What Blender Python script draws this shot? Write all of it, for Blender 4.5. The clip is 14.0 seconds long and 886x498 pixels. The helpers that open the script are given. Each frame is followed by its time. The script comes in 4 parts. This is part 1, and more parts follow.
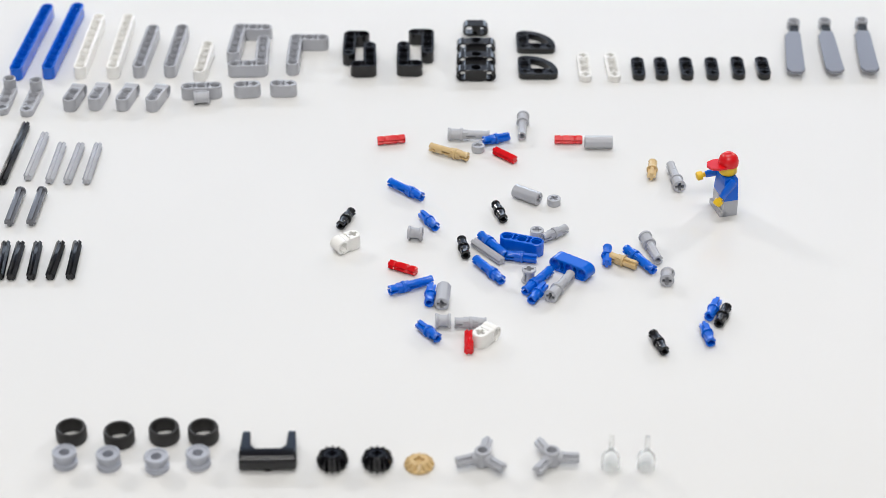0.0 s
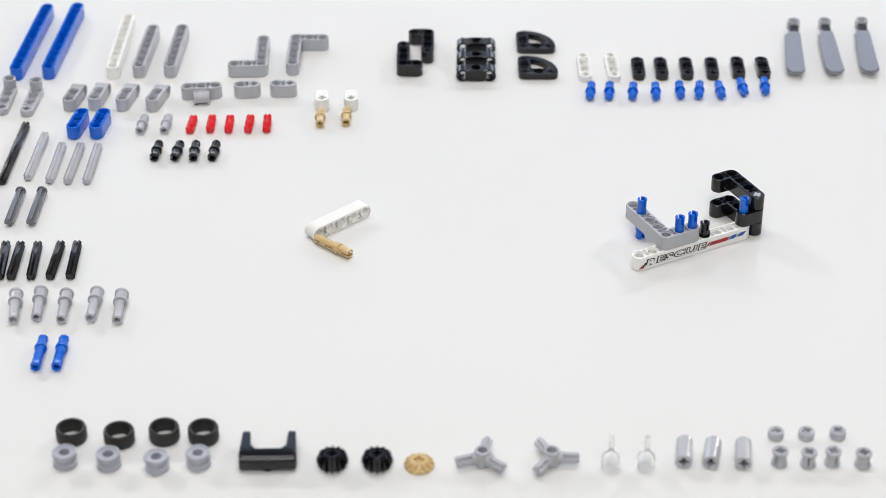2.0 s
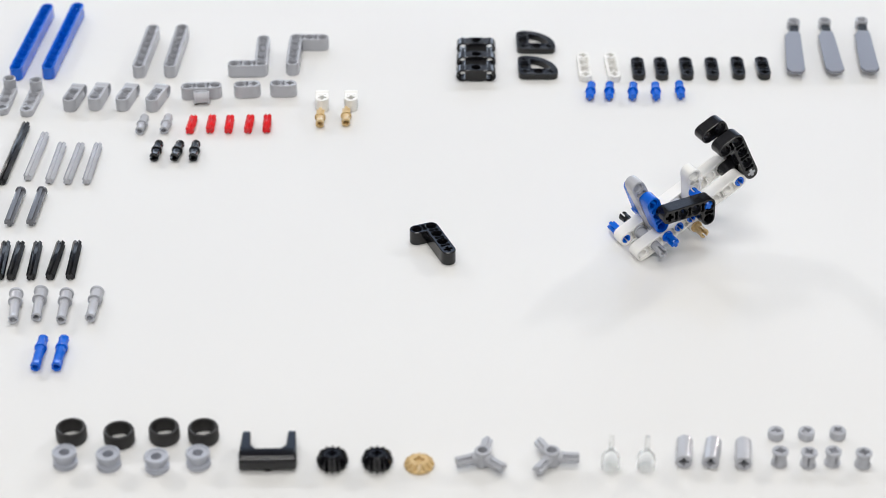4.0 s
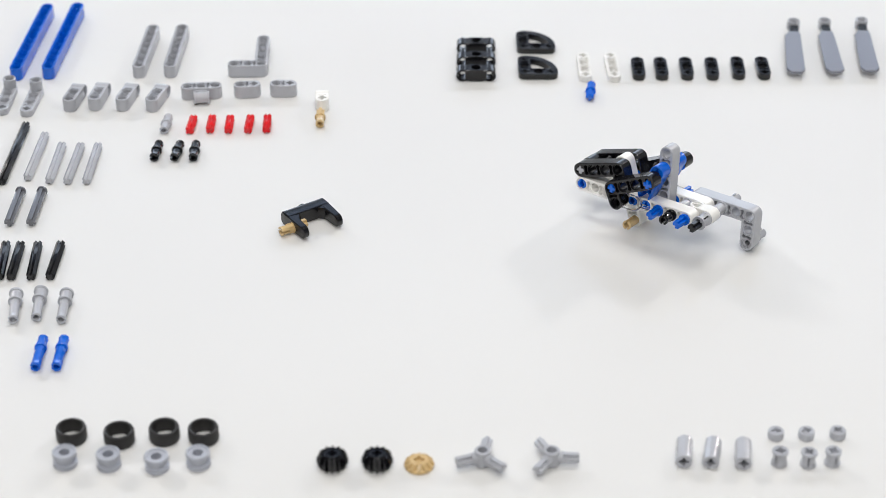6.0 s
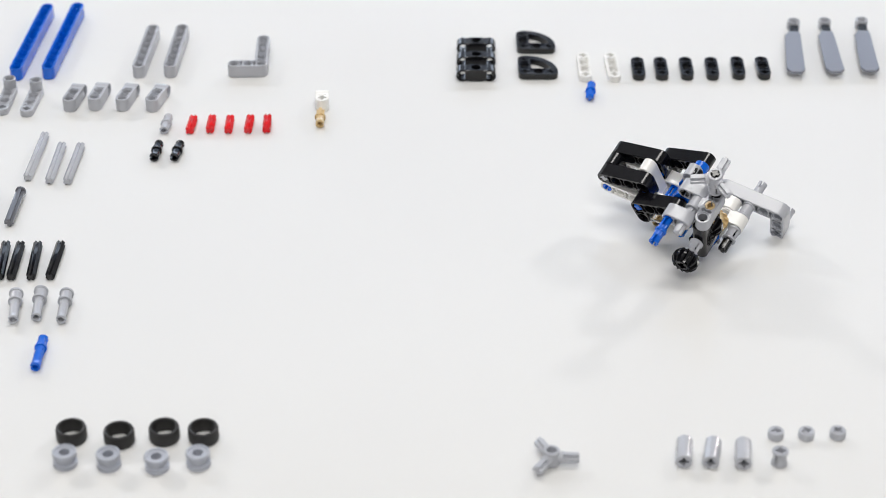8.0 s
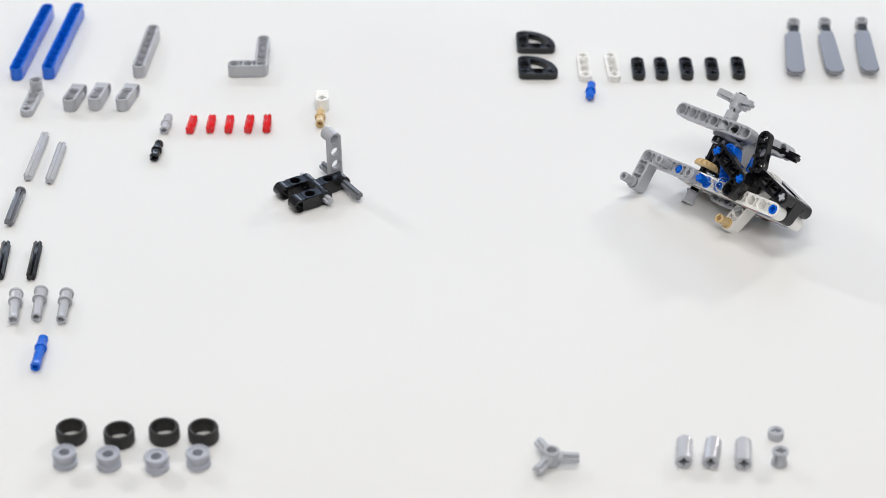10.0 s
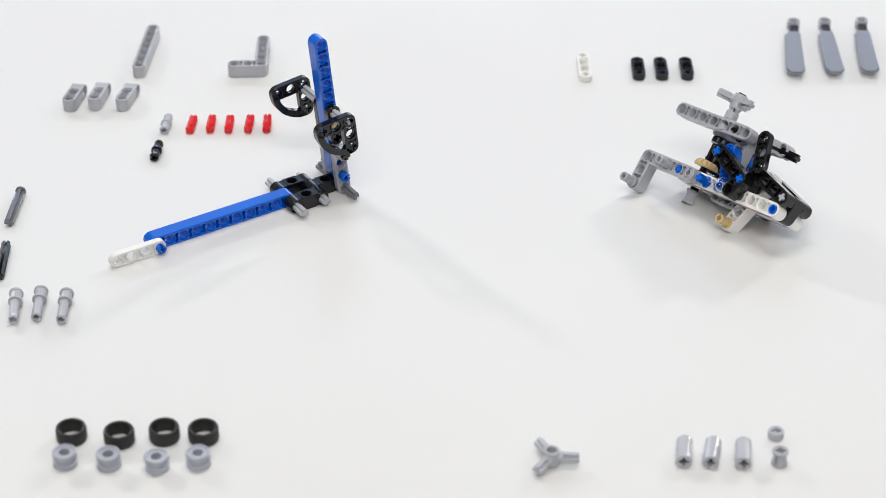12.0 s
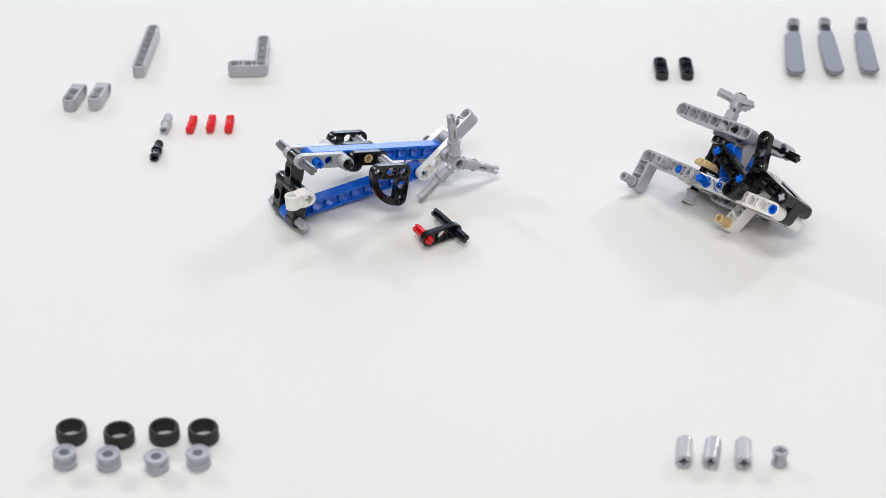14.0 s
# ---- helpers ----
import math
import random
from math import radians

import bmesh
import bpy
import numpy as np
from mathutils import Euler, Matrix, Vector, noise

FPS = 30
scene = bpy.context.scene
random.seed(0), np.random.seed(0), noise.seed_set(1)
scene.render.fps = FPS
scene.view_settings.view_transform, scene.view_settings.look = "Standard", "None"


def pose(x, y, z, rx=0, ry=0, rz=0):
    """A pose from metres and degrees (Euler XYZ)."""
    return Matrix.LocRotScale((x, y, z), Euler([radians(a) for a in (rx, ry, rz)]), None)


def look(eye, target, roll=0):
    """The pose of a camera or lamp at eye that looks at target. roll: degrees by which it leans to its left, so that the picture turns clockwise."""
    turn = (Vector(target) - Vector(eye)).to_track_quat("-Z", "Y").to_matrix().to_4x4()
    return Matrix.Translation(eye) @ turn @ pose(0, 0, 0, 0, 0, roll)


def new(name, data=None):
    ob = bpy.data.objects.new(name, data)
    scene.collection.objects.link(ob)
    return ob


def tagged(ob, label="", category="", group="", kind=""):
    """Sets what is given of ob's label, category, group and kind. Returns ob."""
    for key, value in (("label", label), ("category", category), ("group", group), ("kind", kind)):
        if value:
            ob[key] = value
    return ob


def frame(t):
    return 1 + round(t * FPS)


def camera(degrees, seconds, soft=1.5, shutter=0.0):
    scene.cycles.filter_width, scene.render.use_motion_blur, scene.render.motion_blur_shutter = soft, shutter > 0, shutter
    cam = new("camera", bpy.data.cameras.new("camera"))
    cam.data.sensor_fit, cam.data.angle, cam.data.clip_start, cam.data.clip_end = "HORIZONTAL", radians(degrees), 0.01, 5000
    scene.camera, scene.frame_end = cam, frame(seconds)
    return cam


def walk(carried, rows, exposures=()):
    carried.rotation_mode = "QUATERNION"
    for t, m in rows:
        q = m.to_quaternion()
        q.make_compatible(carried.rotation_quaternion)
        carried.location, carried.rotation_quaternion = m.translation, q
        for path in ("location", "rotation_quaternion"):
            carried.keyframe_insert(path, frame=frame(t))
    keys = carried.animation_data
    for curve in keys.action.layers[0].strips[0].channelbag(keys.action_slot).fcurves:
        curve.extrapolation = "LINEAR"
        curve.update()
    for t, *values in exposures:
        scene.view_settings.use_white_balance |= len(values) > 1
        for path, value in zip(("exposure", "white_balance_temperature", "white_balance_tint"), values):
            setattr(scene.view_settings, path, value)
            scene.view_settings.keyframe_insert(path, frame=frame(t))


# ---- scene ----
# The camera stands still on a tripod above the table.
cam = camera(23.49, 14.0, soft=0.8)
EYE = (0.0, -0.9368, 0.6121)
cam.data.dof.use_dof, cam.data.dof.focus_distance, cam.data.dof.aperture_fstop = True, 1.13, 9.0
walk(cam, [(0.0, look(EYE, (0, 0, 0))), (14.0, look(EYE, (0, 0, 0)))])

# A white room, added out of view, lit by window daylight and fill lamps.
world = bpy.data.worlds.new("world")
scene.world = world
world.use_nodes = True
sky = world.node_tree.nodes.new("ShaderNodeTexSky")
sky.sky_type, sky.sun_disc = "NISHITA", False
sky.sun_elevation, sky.sun_rotation = radians(48), radians(20)
back = world.node_tree.nodes["Background"]
world.node_tree.links.new(sky.outputs["Color"], back.inputs["Color"])
back.inputs["Strength"].default_value = 0.05


def area(name, place, target, wide, deep, watts, color):
    data = bpy.data.lights.new(name, "AREA")
    data.shape, data.size, data.size_y, data.energy, data.color = "RECTANGLE", wide, deep, watts, color
    ob = new(name, data)
    ob.matrix_world = look(place, target)
    return ob


# Daylight comes through the windows of the far wall; two overhead fill panels are added.
area("window_light", (-2.64, 3.06, 2.02), (0, 0.1, 0), 0.26, 0.26, 44, (1.0, 0.985, 0.98))
area("window_light", (2.64, 3.06, 2.02), (0, 0.1, 0), 0.26, 0.26, 44, (1.0, 0.98, 0.95))
area("window_light", (0, 3.06, 0.79), (0, 0.1, 0), 3.1, 0.74, 27, (0.72, 0.83, 1.0))
# Added dim blue source that gives flat dark tops their sheen.
area("sheen_light", (0, 3.06, 2.05), (0, 0.1, 0), 3.1, 0.96, 7, (0.52, 0.70, 1.0))
# Added fill from above and from behind the camera, brightening sides that face it.
area("fill_panel", (0, 0.45, 2.93), (0, 0.449, 0), 1.9, 0.64, 36, (1.0, 0.98, 0.945))
area("fill_panel", (0, -2.1, 2.93), (0, -2.101, 0), 2.3, 0.74, 60, (1.0, 0.98, 0.945))
scene.view_settings.exposure = 0.0

M = 0.008          # one module of the building system
H = 0.0039         # half the thickness of a beam


# ---- materials ----
def plastic(name, color, rough=0.2, grain=0.03):
    mat = bpy.data.materials.new(name)
    mat.use_nodes = True
    nodes, links = mat.node_tree.nodes, mat.node_tree.links
    shader = nodes["Principled BSDF"]
    where = nodes.new("ShaderNodeTexCoord")
    fine, broad = nodes.new("ShaderNodeTexNoise"), nodes.new("ShaderNodeTexNoise")
    fine.inputs["Scale"].default_value, broad.inputs["Scale"].default_value = 2500, 160
    for tex in (fine, broad):
        links.new(where.outputs["Object"], tex.inputs["Vector"])
    info = nodes.new("ShaderNodeObjectInfo")
    tone = nodes.new("ShaderNodeHueSaturation")
    tone.inputs["Color"].default_value = (*color, 1)
    mix = nodes.new("ShaderNodeMath")
    mix.operation = "MULTIPLY_ADD"
    mix.inputs[1].default_value, mix.inputs[2].default_value = 0.1, 0.95
    links.new(info.outputs["Random"], mix.inputs[0])
    links.new(mix.outputs[0], tone.inputs["Value"])
    links.new(tone.outputs["Color"], shader.inputs["Base Color"])
    spread = nodes.new("ShaderNodeMapRange")
    spread.inputs["To Min"].default_value, spread.inputs["To Max"].default_value = rough - 0.05, rough + 0.06
    links.new(broad.outputs["Fac"], spread.inputs["Value"])
    links.new(spread.outputs["Result"], shader.inputs["Roughness"])
    bump = nodes.new("ShaderNodeBump")
    bump.inputs["Strength"].default_value, bump.inputs["Distance"].default_value = grain, 0.0002
    links.new(fine.outputs["Fac"], bump.inputs["Height"])
    links.new(bump.outputs["Normal"], shader.inputs["Normal"])
    shader.inputs["IOR"].default_value = 1.53
    return mat


BLUE = plastic("blue_plastic", (0.001, 0.125, 0.68), 0.13)
GREY = plastic("light_grey_plastic", (0.46, 0.47, 0.51), 0.2)
DARK = plastic("dark_grey_plastic", (0.15, 0.155, 0.175), 0.22)
BLACK = plastic("black_plastic", (0.0055, 0.0055, 0.0075), 0.15)
WHITE = plastic("white_plastic", (0.92, 0.91, 0.885), 0.2)
RED = plastic("red_plastic", (0.74, 0.008, 0.014), 0.18)
TAN = plastic("tan_plastic", (0.68, 0.49, 0.24), 0.22)
YELLOW = plastic("yellow_plastic", (0.85, 0.55, 0.01), 0.3)
WHEEL = plastic("bluish_grey_plastic", (0.43, 0.45, 0.51), 0.45)
RUBBER = plastic("black_rubber", (0.017, 0.016, 0.016), 0.6, 0.15)
INK = plastic("black_print", (0.012, 0.012, 0.013), 0.35)
INK_RED = plastic("red_print", (0.45, 0.015, 0.025), 0.35)
INK_BLUE = plastic("blue_print", (0.01, 0.10, 0.42), 0.35)
CLEAR = bpy.data.materials.new("clear_plastic")
CLEAR.use_nodes = True
clear = CLEAR.node_tree.nodes["Principled BSDF"]
clear.inputs["Transmission Weight"].default_value = 1.0
clear.inputs["Roughness"].default_value, clear.inputs["IOR"].default_value = 0.04, 1.16
clear.inputs["Base Color"].default_value = (0.97, 0.98, 0.98, 1)

TABLE = bpy.data.materials.new("white_tabletop")
TABLE.use_nodes = True
nodes, links = TABLE.node_tree.nodes, TABLE.node_tree.links
shader = nodes["Principled BSDF"]
where = nodes.new("ShaderNodeTexCoord")
broad, fine = nodes.new("ShaderNodeTexNoise"), nodes.new("ShaderNodeTexNoise")
broad.inputs["Scale"].default_value, fine.inputs["Scale"].default_value = 5, 900
ramp = nodes.new("ShaderNodeValToRGB")
ramp.color_ramp.elements[0].color, ramp.color_ramp.elements[1].color = (0.765, 0.76, 0.75, 1), (0.80, 0.795, 0.785, 1)
gloss = nodes.new("ShaderNodeMapRange")
gloss.inputs["To Min"].default_value, gloss.inputs["To Max"].default_value = 0.17, 0.23
bump = nodes.new("ShaderNodeBump")
bump.inputs["Strength"].default_value, bump.inputs["Distance"].default_value = 0.06, 0.0002
for tex in (broad, fine):
    links.new(where.outputs["Object"], tex.inputs["Vector"])
links.new(broad.outputs["Fac"], ramp.inputs["Fac"])
links.new(ramp.outputs["Color"], shader.inputs["Base Color"])
links.new(broad.outputs["Fac"], gloss.inputs["Value"])
links.new(gloss.outputs["Result"], shader.inputs["Roughness"])
links.new(fine.outputs["Fac"], bump.inputs["Height"])
links.new(bump.outputs["Normal"], shader.inputs["Normal"])


# ---- shapes ----
def mesh_of(name, bm, mats, angle=35):
    """One mesh, smooth but for its sharp edges."""
    bmesh.ops.remove_doubles(bm, verts=bm.verts, dist=1e-7)
    bmesh.ops.recalc_face_normals(bm, faces=bm.faces)
    me = bpy.data.meshes.new(name)
    bm.to_mesh(me)
    bm.free()
    for mat in mats if isinstance(mats, (list, tuple)) else [mats]:
        me.materials.append(mat)
    me.shade_smooth()
    me.set_sharp_from_angle(angle=radians(angle))
    return me


def loft(bm, rings, close=True, mat=0):
    """Skin the rings, each a list of points of the same number, one to the next."""
    made = [[bm.verts.new(p) for p in ring] for ring in rings]
    for a, b in zip(made, made[1:]):
        for i in range(len(a)):
            j = (i + 1) % len(a)
            bm.faces.new((a[i], a[j], b[j], b[i])).material_index = mat
    if close:
        bm.faces.new(made[0][::-1]).material_index = mat
        bm.faces.new(made[-1]).material_index = mat
    return made


def ring(radius, x, n=20, flat=1.0):
    """A circle round the x axis."""
    return [(x, radius * math.cos(2 * math.pi * k / n), flat * radius * math.sin(2 * math.pi * k / n)) for k in range(n)]


def turned(bm, profile, n=20, close=True, mat=0):
    """A body of revolution round the x axis from (x, radius) pairs in mm."""
    return loft(bm, [ring(r / 1000, x / 1000, n) for x, r in profile], close, mat)


def pipe(bm, profile, n=20, mat=0):
    """A body of revolution with a bore: the profile runs out along the outside and back inside."""
    loft(bm, [ring(r / 1000, x / 1000, n) for x, r in profile + profile[:1]], False, mat)


def cross(x, arm, half):
    a, h = arm / 1000, half / 1000
    return [(x / 1000, p, q) for p, q in ((a, -h), (a, h), (h, h), (h, a), (-h, a), (-h, h), (-a, h), (-a, -h), (-h, -h), (-h, -a), (h, -a), (h, -h))]


def crossbar(bm, x0, x1, arm=2.35, half=0.92, mat=0):
    """A stretch of axle with chamfered ends."""
    loft(bm, [cross(x0, arm - 0.35, half - 0.2), cross(x0 + 0.4, arm, half), cross(x1 - 0.4, arm, half), cross(x1, arm - 0.35, half - 0.2)], True, mat)


def slab(bm, outline, z0, z1, edge=0.0003, mat=0):
    """A convex or mild outline in the xy plane, made thick, with eased edges."""
    cx = sum(p[0] for p in outline) / len(outline)
    cy = sum(p[1] for p in outline) / len(outline)
    def inset(p):
        d = math.hypot(p[0] - cx, p[1] - cy) or 1
        return (p[0] - edge * (p[0] - cx) / d, p[1] - edge * (p[1] - cy) / d)
    small = [inset(p) for p in outline]
    loft(bm, [[(*p, z0) for p in small], [(*p, z0 + edge) for p in outline], [(*p, z1 - edge) for p in outline], [(*p, z1) for p in small]], True, mat)


STEP = {"o": (0, 18, 36, 45, 54, 72), "x": (0, 20.98, 36, 45, 54, 69.02)}


def cell(bm, cx, cy, joined, hole="o", half=H, pocket=0.0027):
    """One module of a beam at (cx, cy) modules, its hole along z. joined: the sides (E N W S) on which it runs on."""
    angles = [90 * q + a for q in range(4) for a in STEP[hole]]
    free = H
    side = {0: "E", 1: "N", 2: "W", 3: "S"}

    def rim(a, inset):
        c, s = math.cos(radians(a)), math.sin(radians(a))
        q = int(a // 90) % 4
        near, far = side[q], side[(q + 1) % 4]
        if a % 90 == 0:
            d = M / 2 if side[q] in joined else free - inset
            return (d * round(c), d * round(s))
        if near not in joined and far not in joined:
            return ((free - inset) * c, (free - inset) * s)
        ex = M / 2 if ("E" if c > 0 else "W") in joined else free - inset
        ny = M / 2 if ("N" if s > 0 else "S") in joined else free - inset
        d = min(ex / abs(c), ny / abs(s))
        if a % 45 == 0 and a % 90:
            return (math.copysign(ex, c), math.copysign(ny, s))
        return (d * c, d * s)

    def bore(a):
        c, s = math.cos(radians(a)), math.sin(radians(a))
        if hole == "o":
            return (0.00245 * c, 0.00245 * s)
        r = a % 90
        if r == 45:
            return (math.copysign(0.00092, c), math.copysign(0.00092, s))
        d = 0.0024 / max(abs(c), abs(s))
        if min(abs(d * c), abs(d * s)) > 0.00093:
            d = 0.00092 / min(abs(c), abs(s))
        return (d * c, d * s)

    count = len(angles)
    ease = 0.00028

    def put(points, z):
        return [bm.verts.new((cx * M + x, cy * M + y, z)) for x, y in points]

    outer = [rim(a, 0) for a in angles]
    outer_in = [rim(a, ease) for a in angles]
    collar = [(0.00335 * math.cos(radians(a)), 0.00335 * math.sin(radians(a))) for a in angles]
    sunk = [(0.0030 * math.cos(radians(a)), 0.0030 * math.sin(radians(a))) for a in angles]
    hole_ring = [bore(a) for a in angles]
    levels = {}
    for sign in (1, -1):
        z = sign * half
        top, mid = put(outer_in, z), put(collar, z)
        low, wall = put(collar, z - sign * pocket), put(outer_in, z - sign * pocket)
        edge = put(outer, z - sign * ease)
        levels[sign] = edge
        for k in range(count):
            j = (k + 1) % count
            mid_angle = (angles[k] + ((angles[j] - angles[k]) % 360) / 2) % 360
            near = side[int(((mid_angle + 45) % 360) // 90)]
            off = abs((mid_angle + 45) % 90 - 45)
            if near in joined and off < 36 and pocket:
                bm.faces.new((low[k], low[j], wall[j], wall[k]))
                bm.faces.new((mid[k], mid[j], low[j], low[k]))
                for e, o in ((k, angles[k] % 90), (j, angles[j] % 90)):
                    if abs(o - 36) < 1 or abs(o - 54) < 1:
                        bm.faces.new((mid[e], low[e], wall[e], top[e]))
            else:
                bm.faces.new((mid[k], mid[j], top[j], top[k]))
            if near not in joined:
                bm.faces.new((top[k], top[j], edge[j], edge[k]))
        if hole == "o":
            inner, deep = put(sunk, z), put(sunk, z - sign * 0.0008)
            thin = put(hole_ring, z - sign * 0.0008)
            rings = (mid, inner, deep, thin)
        else:
            thin = put(hole_ring, z)
            rings = (mid, thin)
        for a, b in zip(rings, rings[1:]):
            for k in range(count):
                j = (k + 1) % count
                bm.faces.new((a[k], a[j], b[j], b[k]))
        levels[sign, "bore"] = thin
    for k in range(count):
        j = (k + 1) % count
        a, b = levels[1, "bore"], levels[-1, "bore"]
        bm.faces.new((a[k], a[j], b[j], b[k]))
        mid_angle = (angles[k] + ((angles[j] - angles[k]) % 360) / 2) % 360
        near = side[int(((mid_angle + 45) % 360) // 90)]
        if near not in joined:
            a, b = levels[1], levels[-1]
            bm.faces.new((a[k], a[j], b[j], b[k]))


def cells(bm, spots, half=H, pocket=0.0027):
    """Modules at whole positions, each joined to its neighbours. spots: {(x, y): 'o' or 'x'}."""
    for (x, y), hole in spots.items():
        joined = "".join(s for s, d in (("E", (1, 0)), ("N", (0, 1)), ("W", (-1, 0)), ("S", (0, -1))) if (x + d[0], y + d[1]) in spots)
        cell(bm, x, y, joined, hole, half, pocket)


SHARED = {}


def shared(key, build):
    """The mesh of a kind of piece, made once."""
    if key not in SHARED:
        SHARED[key] = build()
    return SHARED[key]


def thing(name, mesh, label, category, group=""):
    return tagged(new(name, mesh), label, category, group)


def part(name, bm, material, parent, label=""):
    ob = new(name, mesh_of(name, bm, material))
    ob.parent = parent
    return tagged(ob, label)


COLOR = {"blue": BLUE, "light grey": GREY, "dark grey": DARK, "black": BLACK, "white": WHITE, "red": RED, "tan": TAN}


def beam(holes, color, label, thin=False, group=""):
    """A straight beam; holes is a word of o (pin hole) and x (axle hole). Hole 0 is the origin, the beam runs along x."""
    def build():
        bm = bmesh.new()
        cells(bm, {(i, 0): h for i, h in enumerate(holes)}, H / 2 if thin else H, 0.0013 if thin else 0.0027)
        return mesh_of("beam", bm, COLOR[color])
    return thing("thin_toy_bar" if thin else "toy_bar", shared(("beam", holes, color, thin), build), label, "toy bar", group)


def angle_beam(a, b, color, label, end="o", group=""):
    """An L of two legs of a and b holes, counted with the corner, along x and y. end: the hole at the far end of the y leg."""
    def build():
        bm = bmesh.new()
        spots = {(i, 0): "o" for i in range(a)} | {(0, i): "o" for i in range(b)}
        spots[0, b - 1] = end
        cells(bm, spots)
        return mesh_of("angle_beam", bm, COLOR[color])
    return thing("toy_angle_bar", shared(("angle", a, b, color, end), build), label, "toy bar", group)





def lips(bm, x0, x1, r, tip):
    """Two half shells of a pin's end, from the shaft at x0 to the tip at x1, with a slit between them and a bore."""
    n = 9
    for s in (1, -1):
        rows = []
        stops = [(x0, r), (x1 - (x1 - x0) * 0.28, r), (x1 - (x1 - x0) * 0.14, tip), (x1, tip - 0.15)]
        for x, rad in stops:
            out = [(math.pi * (k / (n - 1) * 0.84 + 0.08), rad) for k in range(n)]
            inn = [(t, r - 0.9) for t, _ in out[::-1]]
            rows.append([(x / 1000, q / 1000 * math.cos(t), s * q / 1000 * math.sin(t)) for t, q in out + inn])
        loft(bm, rows)


def pin(left, right, color, label, collar=True, name="pin", group=""):
    """A connector pin along x, its collar at the origin. left, right: what each side is, as 'pin1', 'pin2', 'axle1', 'axle2', 'bush1'."""
    def build():
        bm = bmesh.new()
        wide = 3.65 if "bush" in left + right else 3.15
        for s, word in ((-1, left), (1, right)):
            kind, long = word[:-1], int(word[-1]) * 8
            if kind == "pin":
                stem = long - 4.2
                if long > 8:
                    # a slot runs through the middle of the long side
                    turned(bm, sorted([(s * 0.3, 2.4), (s * 2.6, 2.4)]), 18)
                    lips(bm, s * 2.6, s * 7.8, 2.4, 2.4)
                    turned(bm, sorted([(s * 7.8, 2.4), (s * stem, 2.4)]), 18)
                else:
                    turned(bm, sorted([(s * 0.3, 2.4), (s * stem, 2.4)]), 18)
                lips(bm, s * stem, s * (long - 0.1), 2.4, 2.65)
                # friction ridges along the stem
                for k in range(4):
                    a = math.pi * (0.25 + 0.5 * k)
                    y, z = 2.42 * math.cos(a) / 1000, 2.42 * math.sin(a) / 1000
                    x0, x1 = sorted((s * 0.0010, s * 0.0036))
                    box(bm, (x0, y - 0.0003, z - 0.0003), (x1, y + 0.0003, z + 0.0003))
            elif kind == "axle":
                crossbar(bm, *sorted((s * 0.3, s * (long - 0.1))))
            elif kind == "bush":
                turned(bm, [(s * 0.2, 2.9), (s * 1.2, 3.05), (s * 6.2, 3.05), (s * 6.4, 3.5), (s * 6.6, 3.65), (s * 7.6, 3.65), (s * 7.8, 3.45)], 24, False)
                cross_end(bm, s * 7.8, 3.45, s, 5.0)
        if collar:
            turned(bm, [(-0.75, 2.4), (-0.75, wide - 0.15), (-0.45, wide), (0.45, wide), (0.75, wide - 0.15), (0.75, 2.4)], 24)
        return mesh_of(name, bm, COLOR[color])
    return thing(name, shared((name, left, right, color, collar), build), label, "toy pin", group)


def axle(n, color, label, stop=False, notched=False, group=""):
    def build():
        bm = bmesh.new()
        half = n * 4 - 0.1
        if notched:
            crossbar(bm, -half, -half + 3.8)
            crossbar(bm, -half + 4.4, half - 4.4)
            crossbar(bm, half - 3.8, half)
            crossbar(bm, -half + 1, half - 1, 2.0, 0.85)
        else:
            crossbar(bm, -half, half)
        if stop:
            turned(bm, [(half - 0.2, 2.4), (half, 2.9), (half + 1.0, 2.9), (half + 1.2, 2.6)], 20)
        return mesh_of("axle", bm, COLOR[color])
    return thing("axle", shared(("axle", n, color, stop, notched), build), label, "toy axle", group)


def cross_end(bm, x, r, s, depth=3.0):
    """The end face at x (mm) of a round body of radius r that looks along s, with a cross-shaped hole of that depth."""
    inner = [bm.verts.new((x / 1000, p[1], p[2])) for p in cross(0, 2.4, 0.92)]
    outer = [bm.verts.new(p) for p in ring(r / 1000, x / 1000, 12)]
    deep = [bm.verts.new(((x - s * depth) / 1000, p[1], p[2])) for p in cross(0, 2.4, 0.92)]
    turn = lambda v: math.atan2(v.co.z, v.co.y) % (2 * math.pi)
    spun, order = sorted(range(12), key=lambda k: turn(inner[k])), sorted(range(12), key=lambda k: turn(outer[k]))
    for i in range(12):
        j = (i + 1) % 12
        bm.faces.new((inner[spun[i]], inner[spun[j]], outer[order[j]], outer[order[i]]))
        bm.faces.new((inner[i], inner[j], deep[j], deep[i]))
    bm.faces.new(deep)


